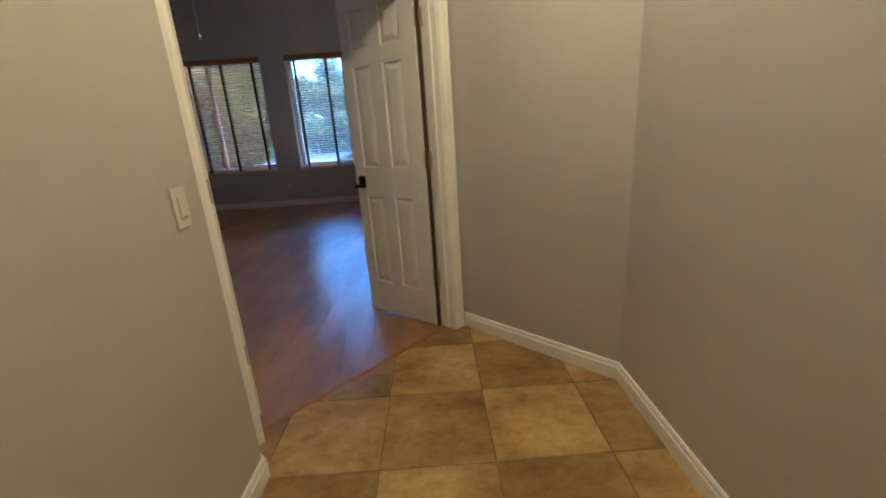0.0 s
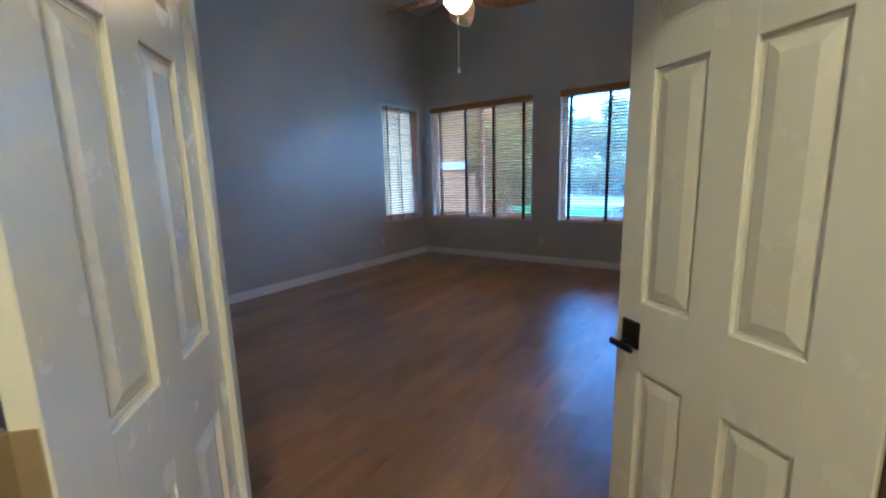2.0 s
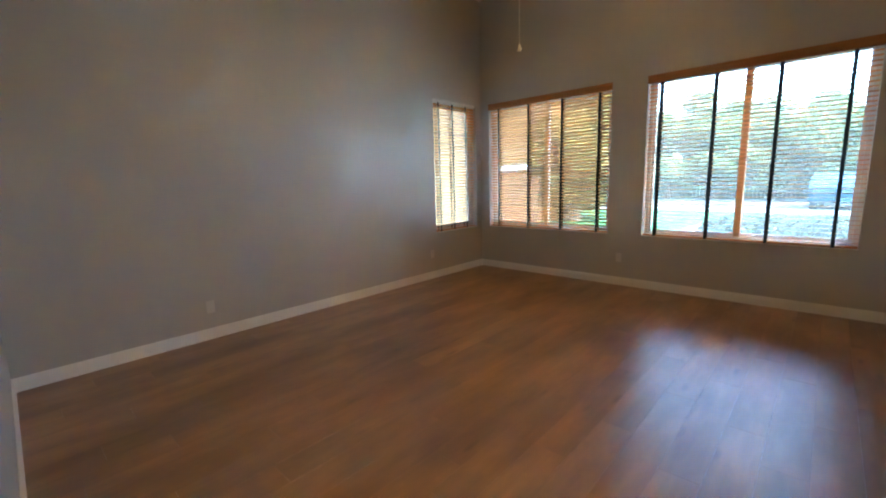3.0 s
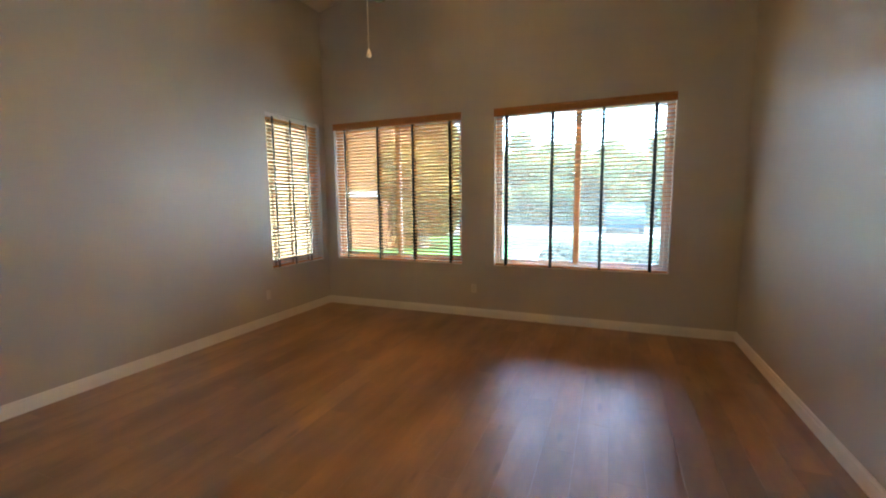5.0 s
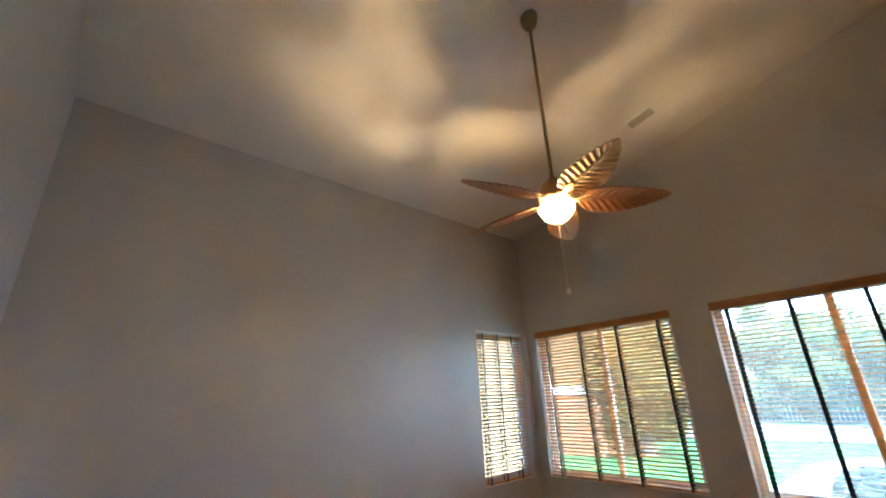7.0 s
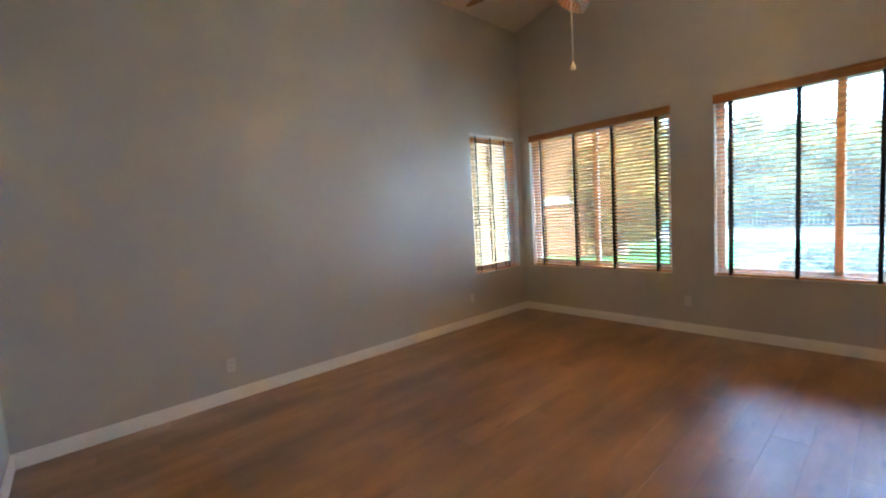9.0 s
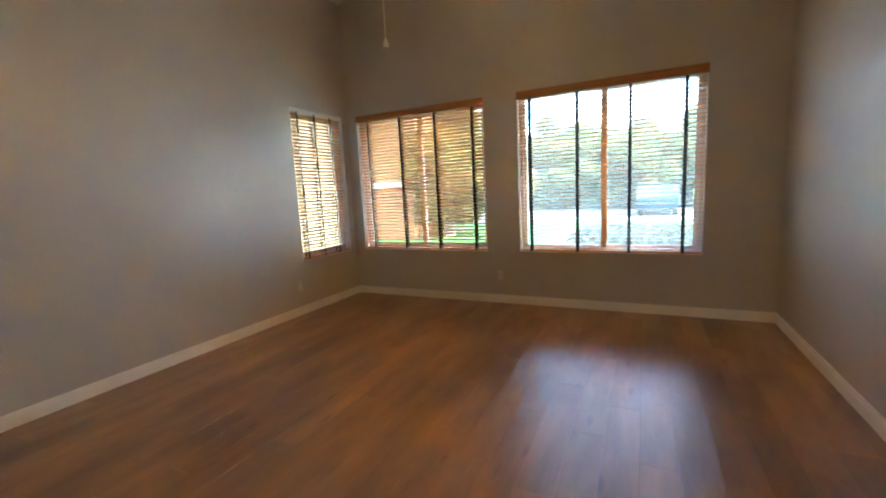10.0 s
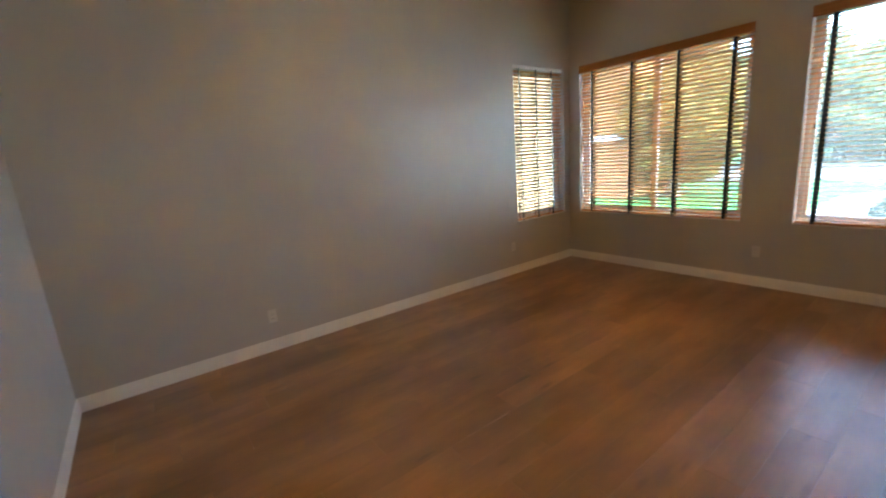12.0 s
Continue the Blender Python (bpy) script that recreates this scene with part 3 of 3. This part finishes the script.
part("canopy", bm, FANBRASS, fan, "antique brass dome canopy", smooth=True)
bm = bmesh.new()
tube(bm, (0, 0, 3.17), (0, 0, zc - 0.08), 0.0125, 14)
part("downrod", bm, FANBRASS, fan, "long antique brass downrod", smooth=True)
bm = bmesh.new()
lathe(bm, [(0, 3.22), (0.022, 3.22), (0.03, 3.19), (0.05, 3.185), (0.085, 3.165), (0.105, 3.13), (0.108, 3.09), (0.10, 3.065), (0.112, 3.055), (0.112, 3.035), (0.085, 3.02), (0.06, 3.005), (0, 3.005)], 28)
part("motor_housing", bm, FANBRASS, fan, "antique brass motor housing", smooth=True)
bm = bmesh.new()
lathe(bm, [(0, 3.01), (0.04, 3.01), (0.035, 2.99), (0.018, 2.985), (0.018, 2.87), (0, 2.87)], 20)
for k in range(3):
    a = radians(20 + 120 * k)
    tube(bm, (0.015 * math.cos(a), 0.015 * math.sin(a), 2.99), (0.112 * math.cos(a), 0.112 * math.sin(a), 2.974), 0.005, 8)
part("lamp_fitter", bm, FANBRASS, fan, smooth=True)
for k in range(3):
    a = radians(80 + 120 * k)
    bulb = new("bulb", bpy.data.lights.new("bulb", "POINT"))
    bulb.data.energy, bulb.data.color, bulb.data.shadow_soft_size = 1.9, (1.0, 0.54, 0.2), 0.02
    bulb.location = (0.042 * math.cos(a), 0.042 * math.sin(a), 2.905)
    bulb.parent = fan
bm = bmesh.new()
lathe(bm, [(0.112, 2.992), (0.124, 2.976), (0.119, 2.948), (0.100, 2.914), (0.070, 2.884), (0.038, 2.864), (0.0, 2.858)], 40, lambda a, z: 1 + 0.035 * math.cos(10 * a) * min(1, max(0, (z - 2.86) / 0.08)))
part("lamp_bowl", bm, BOWLGLOW, fan, "glowing scalloped frosted glass bowl", smooth=True)
bm = bmesh.new()
lathe(bm, [(0, 2.868), (0.012, 2.862), (0.014, 2.852), (0.006, 2.84), (0, 2.836)], 14)
part("finial", bm, FANBRASS, fan, smooth=True)


def leaf_blade():
    """A carved leaf: swelling outline, a raised midrib and slanting flutes, with a scalloped edge."""
    bm = bmesh.new()
    L0, L1, n, m = 0.16, 0.78, 56, 9
    top, bot = [], []
    for i in range(n + 1):
        t = i / n
        x = L0 + (L1 - L0) * t
        w = 0.125 * (math.sin(math.pi * min(1, t ** 0.72)) ** 0.62) * (1 - 0.12 * t) + 0.012 * (1 - t)
        ta, tb = [], []
        for j in range(-m, m + 1):
            k = j / m
            flute = (t * 11 - abs(k) * 1.7)
            saw = abs((flute % 1.0) - 0.5) * 2
            edge = 1 + 0.06 * (saw - 0.5) * abs(k) ** 3
            y = k * w * edge + 0.02 * math.sin(math.pi * t)
            z = 0.010 * (saw - 0.5) * min(1, abs(k) * 3) * min(1, w * 14) + 0.008 * max(0, 1 - abs(k) * 6) - 0.02 * k * k * (w / 0.12) - 0.05 * t * t + 0.025 * t
            ta.append(bm.verts.new((x, y, z + 0.004)))
            tb.append(bm.verts.new((x, y, z - 0.004)))
        top.append(ta)
        bot.append(tb)
    for i in range(n):
        for j in range(2 * m):
            bm.faces.new((top[i][j], top[i + 1][j], top[i + 1][j + 1], top[i][j + 1]))
            bm.faces.new((bot[i][j], bot[i][j + 1], bot[i + 1][j + 1], bot[i + 1][j]))
        bm.faces.new((top[i][0], bot[i][0], bot[i + 1][0], top[i + 1][0]))
        bm.faces.new((top[i][2 * m], top[i + 1][2 * m], bot[i + 1][2 * m], bot[i][2 * m]))
    for i in (0, n):
        for j in range(2 * m):
            bm.faces.new((top[i][j], top[i][j + 1], bot[i][j + 1], bot[i][j]))
    return bm


blade_mesh = None
for k in range(5):
    m = Matrix.Rotation(radians(42 + 72 * k), 4, "Z") @ Matrix.Translation((0, 0, 3.03)) @ Matrix.Rotation(radians(-18), 4, "X")
    if blade_mesh is None:
        b = part("blade", leaf_blade(), BLADE, fan, "carved leaf shaped brown wood blade", matrix=m)
        blade_mesh = b.data
        bm = bmesh.new()
        prism(bm, [(0.085, -0.018, -0.004), (0.15, -0.012, -0.004), (0.20, -0.03, -0.004), (0.25, -0.012, -0.004), (0.265, 0.0, -0.004), (0.25, 0.012, -0.004), (0.20, 0.03, -0.004), (0.15, 0.012, -0.004), (0.085, 0.018, -0.004)], (0, 0, -0.006))
        arm_mesh = part("blade_arm", bm, FANBRASS, fan, "brass blade bracket", matrix=m).data
    else:
        tagged(shared("blade", blade_mesh, fan, m), "carved leaf shaped brown wood blade")
        shared("blade_arm", arm_mesh, fan, m)
bm = bmesh.new()
z = 2.835
while z > 2.41:
    bmesh.ops.create_icosphere(bm, subdivisions=1, radius=0.0034, matrix=Matrix.Translation((0.0, 0.0, z)))
    z -= 0.0048
tube(bm, (0, 0, 2.40), (0, 0, 2.84), 0.0012, 6)
part("pull_chain", bm, CHAIN, fan, "thin metal bead pull chain")
bm = bmesh.new()
lathe(bm, [(0, 2.404), (0.004, 2.40), (0.008, 2.386), (0.016, 2.364), (0.015, 2.354), (0, 2.350)], 14)
part("chain_pull", bm, TRIM, fan, "small white bell shaped pull", smooth=True)

# ---- ceiling vent, hallway lamp, switch and outlets ----
vent = tagged(new("ceiling_vent"), "white louvred metal register on the sloping ceiling", "air vent")
vent.matrix_basis = Matrix.Translation((-2.19, 7.0, roof(-2.19) - 0.002)) @ Matrix.Rotation(-math.atan(SLOPE), 4, "Y")
bm = bmesh.new()
for x0, x1, y0, y1 in ((-0.17, 0.17, -0.105, -0.08), (-0.17, 0.17, 0.08, 0.105), (-0.17, -0.145, -0.08, 0.08), (0.145, 0.17, -0.08, 0.08)):
    box(bm, x0, x1, y0, y1, -0.008, 0.004, bevel=0.002)
part("frame", bm, PLATE, vent)
# flat grey sheet in place of the shade between the louvres
part("backing", boxed(-0.146, 0.146, -0.081, 0.081, -0.001, 0.003), VENTSHADE, vent, "grey sheet standing in for the shade behind the louvres")
slat_mesh = None
for k in range(9):
    m = pose(0, -0.066 + 0.0165 * k, -0.006, 38)
    if slat_mesh is None:
        slat_mesh = part("slat", boxed(-0.145, 0.145, -0.008, 0.008, -0.0007, 0.0007), PLATE, vent, matrix=m).data
    else:
        shared("slat", slat_mesh, vent, m)

LAMP = Vector((0.50, 0.92, HALL_H))
hall_lamp = tagged(new("ceiling_light"), "lit frosted dome light on the hallway ceiling", "ceiling light")
hall_lamp.matrix_basis = Matrix.Translation(LAMP)
bm = bmesh.new()
lathe(bm, [(0, 0), (0.11, 0), (0.115, -0.012), (0.11, -0.022), (0, -0.022)], 28)
part("base", bm, FANBRASS, hall_lamp, smooth=True)
bm = bmesh.new()
lathe(bm, [(0, -0.021), (0.10, -0.021), (0.105, -0.035), (0.09, -0.07), (0.05, -0.092), (0, -0.098)], 28)
part("shade", bm, HALLGLOW, hall_lamp, "glowing frosted glass dome", smooth=True)


def plate(kind, place, label):
    """A wall plate: local x along the wall, z up, y away from the room."""
    root = tagged(new(kind), label, "light switch" if kind == "light_switch" else "power outlet", group="" if kind == "light_switch" else "wall power outlets")
    root.matrix_basis = place
    bm = bmesh.new()
    box(bm, -0.036, 0.036, -0.0065, 0.0, -0.06, 0.06, bevel=0.003)
    part("cover_plate", bm, PLATE, root)
    if kind == "light_switch":
        part("rocker", boxed(-0.0165, 0.0165, -0.0105, -0.0055, -0.033, 0.033, bevel=0.002), PLATE, root, "white rocker paddle")
        part("dimmer_slot", boxed(-0.010, 0.010, -0.0112, -0.0103, -0.028, -0.025), SLOT, root)
    else:
        for zc2 in (-0.02, 0.02):
            bm = bmesh.new()
            box(bm, -0.0155, 0.0155, -0.0095, -0.0055, zc2 - 0.014, zc2 + 0.014, bevel=0.003)
            recept = part("receptacle", bm, PLATE, root)
            for dx in (-0.006, 0.006):
                part("slot", boxed(dx - 0.0012, dx + 0.0012, -0.0102, -0.0092, zc2 - 0.003, zc2 + 0.006), SLOT, recept)
    bm = bmesh.new()
    for zs2 in ((-0.048, 0.048) if kind == "light_switch" else (0.0,)):
        tube(bm, (0, -0.0078, zs2), (0, -0.006, zs2), 0.003, 8)
    part("screw", bm, CHAIN, root)
    return root


ON_LEFT = Matrix.Rotation(radians(90), 4, "Z")
ON_RIGHT = Matrix.Rotation(radians(-90), 4, "Z")
plate("light_switch", Matrix.Translation((HX_L, 1.055, 1.107)) @ ON_LEFT, "white rocker light switch on the hallway wall")
plate("wall_outlet", Matrix.Translation((XL, 3.475, 0.32)) @ ON_LEFT, "white duplex outlet low on the long blank wall")
plate("wall_outlet", Matrix.Translation((XL, 6.57, 0.375)) @ ON_LEFT, "white duplex outlet under the corner window")
plate("wall_outlet", Matrix.Translation((-2.49, YF, 0.375)), "white duplex outlet between the two large windows")
plate("wall_outlet", Matrix.Translation((XR, 4.57, 0.31)) @ ON_RIGHT, "white duplex outlet low on the window side wall")

# ---- outside ----
GROUND = -0.15
bm = bmesh.new()
bmesh.ops.create_grid(bm, x_segments=2, y_segments=2, size=900, matrix=Matrix.Translation((0, 0, GROUND)))
tagged(part("ground", bm, GRASS), "green lawn reaching into the distance", "lawn", kind="structure")


def strip(name, mat, pts, width, z, label, category):
    """A flat slab along a smooth line of points."""
    bm = bmesh.new()
    rows = []
    for i, p in enumerate(pts):
        a, b = Vector(pts[max(0, i - 1)]), Vector(pts[min(len(pts) - 1, i + 1)])
        d = (b - a).normalized()
        n = Vector((-d.y, d.x)) * width / 2
        c = Vector(p)
        rows.append([bm.verts.new((*(c + n), z)), bm.verts.new((*(c - n), z)), bm.verts.new((*(c - n), GROUND - 0.1)), bm.verts.new((*(c + n), GROUND - 0.1))])
    for a, b in zip(rows, rows[1:]):
        for i in range(4):
            bm.faces.new((a[i], a[(i + 1) % 4], b[(i + 1) % 4], b[i]))
    bm.faces.new(rows[0])
    bm.faces.new(rows[-1])
    return tagged(part(name, bm, mat), label, category, kind="structure")


path = [(-2.95, 8.6 + 0.78 * k) for k in range(10)]
path += [(-0.55 - 2.4 * math.cos(radians(7.5 * k)), 16.4 + 2.4 * math.sin(radians(7.5 * k))) for k in range(13)]
path += [(0.5 + 1.0 * k, 18.8) for k in range(8)]
strip("pavement", CONCRETE, path, 0.9, GROUND + 0.03, "pale concrete garden path curving across the lawn", "path")
strip("pavement_street", CONCRETE, [(-60 + 10 * k, 23.0) for k in range(14)], 2.0, GROUND + 0.06, "pale concrete pavement beside the street", "pavement")
strip("road", ASPHALT, [(-60 + 10 * k, 27.7) for k in range(14)], 7.2, GROUND + 0.02, "grey asphalt residential street", "road")


def foliage(bm, centre, radius, count, leaf, squash=0.8, rng=random):
    """Clumps of small leaves scattered through an uneven volume."""
    clumps = [(Vector((rng.gauss(0, 0.45), rng.gauss(0, 0.45), rng.gauss(0, 0.4) * squash)) * radius, rng.uniform(0.25, 0.5) * radius) for _ in range(14)]
    for _ in range(count):
        c, r = rng.choice(clumps)
        d = Vector((rng.gauss(0, 1), rng.gauss(0, 1), rng.gauss(0, 1))).normalized() * r * rng.uniform(0.5, 1.05)
        p = Vector(centre) + c + d
        a = Vector((rng.gauss(0, 1), rng.gauss(0, 1), rng.gauss(0, 1))).normalized()
        b = a.orthogonal().normalized()
        s = leaf * rng.uniform(0.6, 1.3)
        bm.faces.new([bm.verts.new(p + q) for q in (a * s, b * s * 0.45, -a * s, -b * s * 0.45)])


def tree(place, height, radius, mat, label, seed, leaves=11000, leaf=0.18):
    rng = random.Random(seed)
    root = tagged(new("tree"), label, "tree", group="trees beyond the lawn")
    root.matrix_basis = Matrix.Translation((*place, GROUND))
    bm = bmesh.new()
    lathe(bm, [(0.0, -0.1), (0.24, -0.1), (0.17, 0.4), (0.13, height * 0.35), (0.05, height * 0.75), (0, height * 0.8)], 10)
    for k in range(6):
        a = k * 1.05 + rng.random()
        z = height * rng.uniform(0.3, 0.5)
        tube(bm, (0, 0, z), (math.cos(a) * radius * 0.7, math.sin(a) * radius * 0.7, z + height * 0.25), 0.05, 6)
    part("trunk", bm, BARK, root)
    bm = bmesh.new()
    foliage(bm, (0, 0, height * 0.62), radius, leaves, leaf, height / radius * 0.42, rng)
    part("crown", bm, mat, root, "uneven leafy crown")
    return root


for i, (x, y, h, r, mt, lb) in enumerate([
        (-9.5, 33, 6.0, 3.0, LEAF, "broad green shade tree beyond the street"),
        (-5.2, 35, 5.4, 2.8, LEAF, "round green tree beyond the street"),
        (-1.5, 33, 5.0, 2.7, LEAF, "low green tree beyond the street"),
        (2.0, 36, 5.2, 3.0, LEAF, "wide green tree beyond the street"),
        (6.5, 33, 5.8, 3.0, LEAF, "broad green shade tree beyond the street"),
        (-13.5, 34, 7.0, 3.2, LEAF, "tall green tree beyond the street"),
        (-8.2, 31.9, 2.6, 1.7, LEAF, "low green shrub along the fence"),
        (-5.6, 32.1, 2.3, 1.7, LEAF, "low green shrub along the fence"),
        (-2.9, 31.9, 2.5, 1.7, LEAF, "low green shrub along the fence"),
        (-0.2, 32.1, 2.4, 1.7, LEAF, "low green shrub along the fence"),
        (2.5, 32.0, 2.6, 1.7, LEAF, "low green shrub along the fence"),
        (5.2, 32.1, 2.4, 1.7, LEAF, "low green shrub along the fence"),
        (7.9, 31.9, 2.5, 1.7, LEAF, "low green shrub along the fence"),
        (-3.4, 38, 6.2, 3.2, LEAF, "tall green tree behind the street trees"),
        (0.4, 39, 5.8, 3.2, LEAF, "wide green tree behind the street trees"),
        (4.3, 38, 6.2, 3.2, LEAF, "tall green tree behind the street trees"),
        (-7.4, 39, 6.6, 3.3, LEAF, "tall green tree behind the street trees"),
        (10.5, 36, 6.2, 3.2, LEAF, "broad green shade tree beyond the street"),
        (-7.5, 17.2, 4.7, 1.65, LEAFGOLD, "yellow green garden tree on the lawn"),
        (-7.3, 16.6, 2.5, 1.5, LEAFGOLD, "yellow green shrub under the garden tree"),
        (-13.5, 13.0, 4.2, 1.5, LEAFGOLD, "yellow green shrub tree beside the house")]):
    tree((x, y), h, r, mt, lb, 10 + i)


def hedge(x0, x1, y0, y1, h, label, seed, count=26000):
    rng = random.Random(seed)
    root = tagged(new("hedge"), label, "hedge")
    root.matrix_basis = Matrix.Translation(((x0 + x1) / 2, (y0 + y1) / 2, GROUND))
    bm = bmesh.new()
    for k in range(7):
        x = (x1 - x0) * (k / 6 - 0.5) * 0.9
        tube(bm, (x, 0, -0.05), (x + 0.05, 0.02, h * 0.6), 0.02, 6)
    part("stems", bm, BARK, root)
    bm = bmesh.new()
    wx, wy = (x1 - x0) / 2, (y1 - y0) / 2
    for _ in range(count):
        a, b, c = rng.uniform(-1, 1), rng.uniform(-1, 1), rng.uniform(0.05, 1)
        k = max(abs(a), abs(b), abs(c * 2 - 1))
        if k < 0.8:
            continue
        round_off = 1 - 0.10 * (a ** 4 + b ** 4)
        p = Vector((a * wx, b * wy, c * h * round_off * (0.95 + 0.08 * noise.noise(Vector((a * 3, b * 3, seed))))))
        n = Vector((rng.gauss(0, 1), rng.gauss(0, 1), rng.gauss(0, 1))).normalized()
        o = n.orthogonal().normalized()
        s = 0.052 * rng.uniform(0.6, 1.3)
        bm.faces.new([bm.verts.new(p + q) for q in (n * s, o * s * 0.6, -n * s, -o * s * 0.6)])
    part("leaves", bm, LEAFGREY, root)
    return root


hedge(-1.85, 0.5, 9.0, 10.3, 1.0, "clipped grey green hedge close outside the window", 5)

# the neighbouring house
house = tagged(new("house"), "tan stucco neighbouring house with clay tile roof", "house")
house.matrix_basis = Matrix.Translation((-10.4, 19.0, GROUND))
part("wall", boxed(-5.5, 2.2, -3.0, 0.0, -0.1, 4.6, bevel=0.02), STUCCO, house, "tan stucco wall")
bm = bmesh.new()
prism(bm, [(-6.0, -3.5, 4.55), (-6.0, -1.5, 5.7), (-6.0, 0.5, 4.55)], (8.45, 0, 0))
part("roof", bm, ROOFTILE, house, "clay tile roof")
# a plain white band set on the wall
part("shutter", boxed(-0.6, 2.0, -3.06, -2.99, 1.87, 2.12, bevel=0.01), TRIM, house, "white horizontal band across the wall")
part("planter", boxed(-5.4, 2.1, -3.3, -3.0, -0.1, 1.7, bevel=0.02), BRICKRED, house, "red brick lower wall")

# the wing seen through the corner window
wing = tagged(new("neighbour_building"), "pale tan stucco building side with a flat coping", "building")
wing.matrix_basis = Matrix.Translation((-8.3, 8.6, GROUND))
part("wall", boxed(-2.0, 0.12, -5.0, 4.2, -0.1, 4.4, bevel=0.02), STUCCO2, wing)
part("coping", boxed(-2.05, 0.17, -5.05, 4.25, 4.4, 4.5, bevel=0.015), CONCRETE, wing)

fence = tagged(new("fence"), "weathered wooden picket fence beyond the street", "fence")
fence.matrix_basis = Matrix.Translation((-9.0, 33.6, GROUND))
picket = None
for k in range(60):
    m = Matrix.Translation((k * 0.2, 0, 0))
    if picket is None:
        picket = part("picket", boxed(-0.07, 0.07, -0.012, 0.012, 0, 1.5, bevel=0.004), FENCE, fence, matrix=m).data
    else:
        shared("picket", picket, fence, m)
for z in (0.35, 1.15):
    part("rail", boxed(-0.1, 11.9, 0.012, 0.05, z, z + 0.09), FENCE, fence)


def parked_car(place, turn):
    root = tagged(new("car"), "blue grey parked car on the far side of the street", "car")
    root.matrix_basis = Matrix.Translation((*place, GROUND + 0.02)) @ Matrix.Rotation(radians(turn), 4, "Z")
    bm = bmesh.new()
    prof = [(-2.2, 0.3), (2.15, 0.3), (2.2, 0.62), (2.05, 0.82), (1.1, 0.95), (0.5, 1.42), (-1.3, 1.46), (-2.0, 1.0), (-2.22, 0.9)]
    prism(bm, [(x, -0.85, z) for x, z in prof], (0, 1.7, 0))
    bmesh.ops.bevel(bm, geom=list(bm.edges), offset=0.06, segments=2, affect="EDGES")
    part("body", bm, CARPAINT, root)
    for y in (-0.862, 0.842):
        bm = bmesh.new()
        prism(bm, [(x, y, z) for x, z in ((-1.25, 0.98), (0.85, 0.98), (0.42, 1.36), (-1.15, 1.38))], (0, 0.02, 0))
        part("window", bm, CARGLASS, root)
    for x in (-1.35, 1.35):
        for y in (-0.72, 0.72):
            bm = bmesh.new()
            tube(bm, (x, y - 0.11, 0.31), (x, y + 0.11, 0.31), 0.31, 20)
            wheel = part("wheel", bm, RUBBER, root)
            bm = bmesh.new()
            tube(bm, (x, y - 0.115, 0.31), (x, y + 0.115, 0.31), 0.19, 16)
            part("rim", bm, CHAIN, wheel)
    return root


parked_car((-0.1, 26.0), 86)

# ---- floor pieces ----
PW, PL = 0.190, 1.22
row, x = 0, XL
while x < XR - 0.01:
    x1 = min(x + PW, XR)
    start = ALY if x1 > ALX + 0.01 else YN
    y = start - [0.2, 0.75, 0.45, 1.0, 0.05, 0.6][row % 6] - random.uniform(0, 0.15)
    while y < YF:
        a, b = max(y, start), min(y + PL, YF)
        poly = clip([(x, a), (x1, a), (x1, b), (x, b)], (-1 / R2, 1 / R2), V_SEAM) if b > a + 0.02 else []
        if len(poly) >= 3:
            cx, cy = sum(p[0] for p in poly) / len(poly), sum(p[1] for p in poly) / len(poly)
            bm = bmesh.new()
            loops = [[bm.verts.new((px - cx - g * (px > cx) + g * (px < cx), py - cy - g * (py > cy) + g * (py < cy), z)) for px, py in poly] for g, z in ((0.0005, -0.012), (0.0005, -0.0001), (0.0008, 0.0))]
            for p, q in zip(loops, loops[1:]):
                for i in range(len(p)):
                    bm.faces.new((p[i], p[(i + 1) % len(p)], q[(i + 1) % len(q)], q[i]))
            bm.faces.new(loops[-1])
            part("plank", bm, PLANK, floor, matrix=Matrix.Translation((cx, cy, 0)))
        y += PL
    x, row = x1, row + 1

TP = 0.467
for i in range(-2, 4):
    for j in range(-8, 5):
        x0, y0 = -0.073 + TP * i, 1.163 + TP * j
        g = 0.0028
        poly = [(x0 + g, y0 + g), (x0 + TP - g, y0 + g), (x0 + TP - g, y0 + TP - g), (x0 + g, y0 + TP - g)]
        for n, d in (((1, 0), HX_L - 0.001 if y0 + TP < pD[1] else -0.76), ((-1, 0), -HX_R), ((0, 1), HY_BACK), ((1 / R2, -1 / R2), -V_SEAM + 0.004), ((-1 / R2, -1 / R2), -U_HALL_R), ((1 / R2, 1 / R2), U_HALL_L) if y0 + TP > pD[1] else ((0, 1), HY_BACK)):
            poly = clip(poly, n, d) if len(poly) >= 3 else []
        if len(poly) < 3:
            continue
        cx, cy = sum(p[0] for p in poly) / len(poly), sum(p[1] for p in poly) / len(poly)
        bm = bmesh.new()
        loops = [[bm.verts.new(((px - cx) * k, (py - cy) * k, z)) for px, py in poly] for k, z in ((1, -0.008), (1, -0.0015), (0.988, 0.0))]
        for p, q in zip(loops, loops[1:]):
            for m in range(len(p)):
                bm.faces.new((p[m], p[(m + 1) % len(p)], q[(m + 1) % len(q)], q[m]))
        bm.faces.new(loops[-1])
        tile = part("tile", bm, TILE, floor_hall, matrix=Matrix.Translation((cx, cy, 0)))
        k = (0.72 if (i + j) % 2 == 0 else 1.0) * random.uniform(0.92, 1.1)
        tile.color = (k, k * (0.97 if k < 0.8 else 0.99), k * (0.88 if k < 0.8 else 0.97), 1)
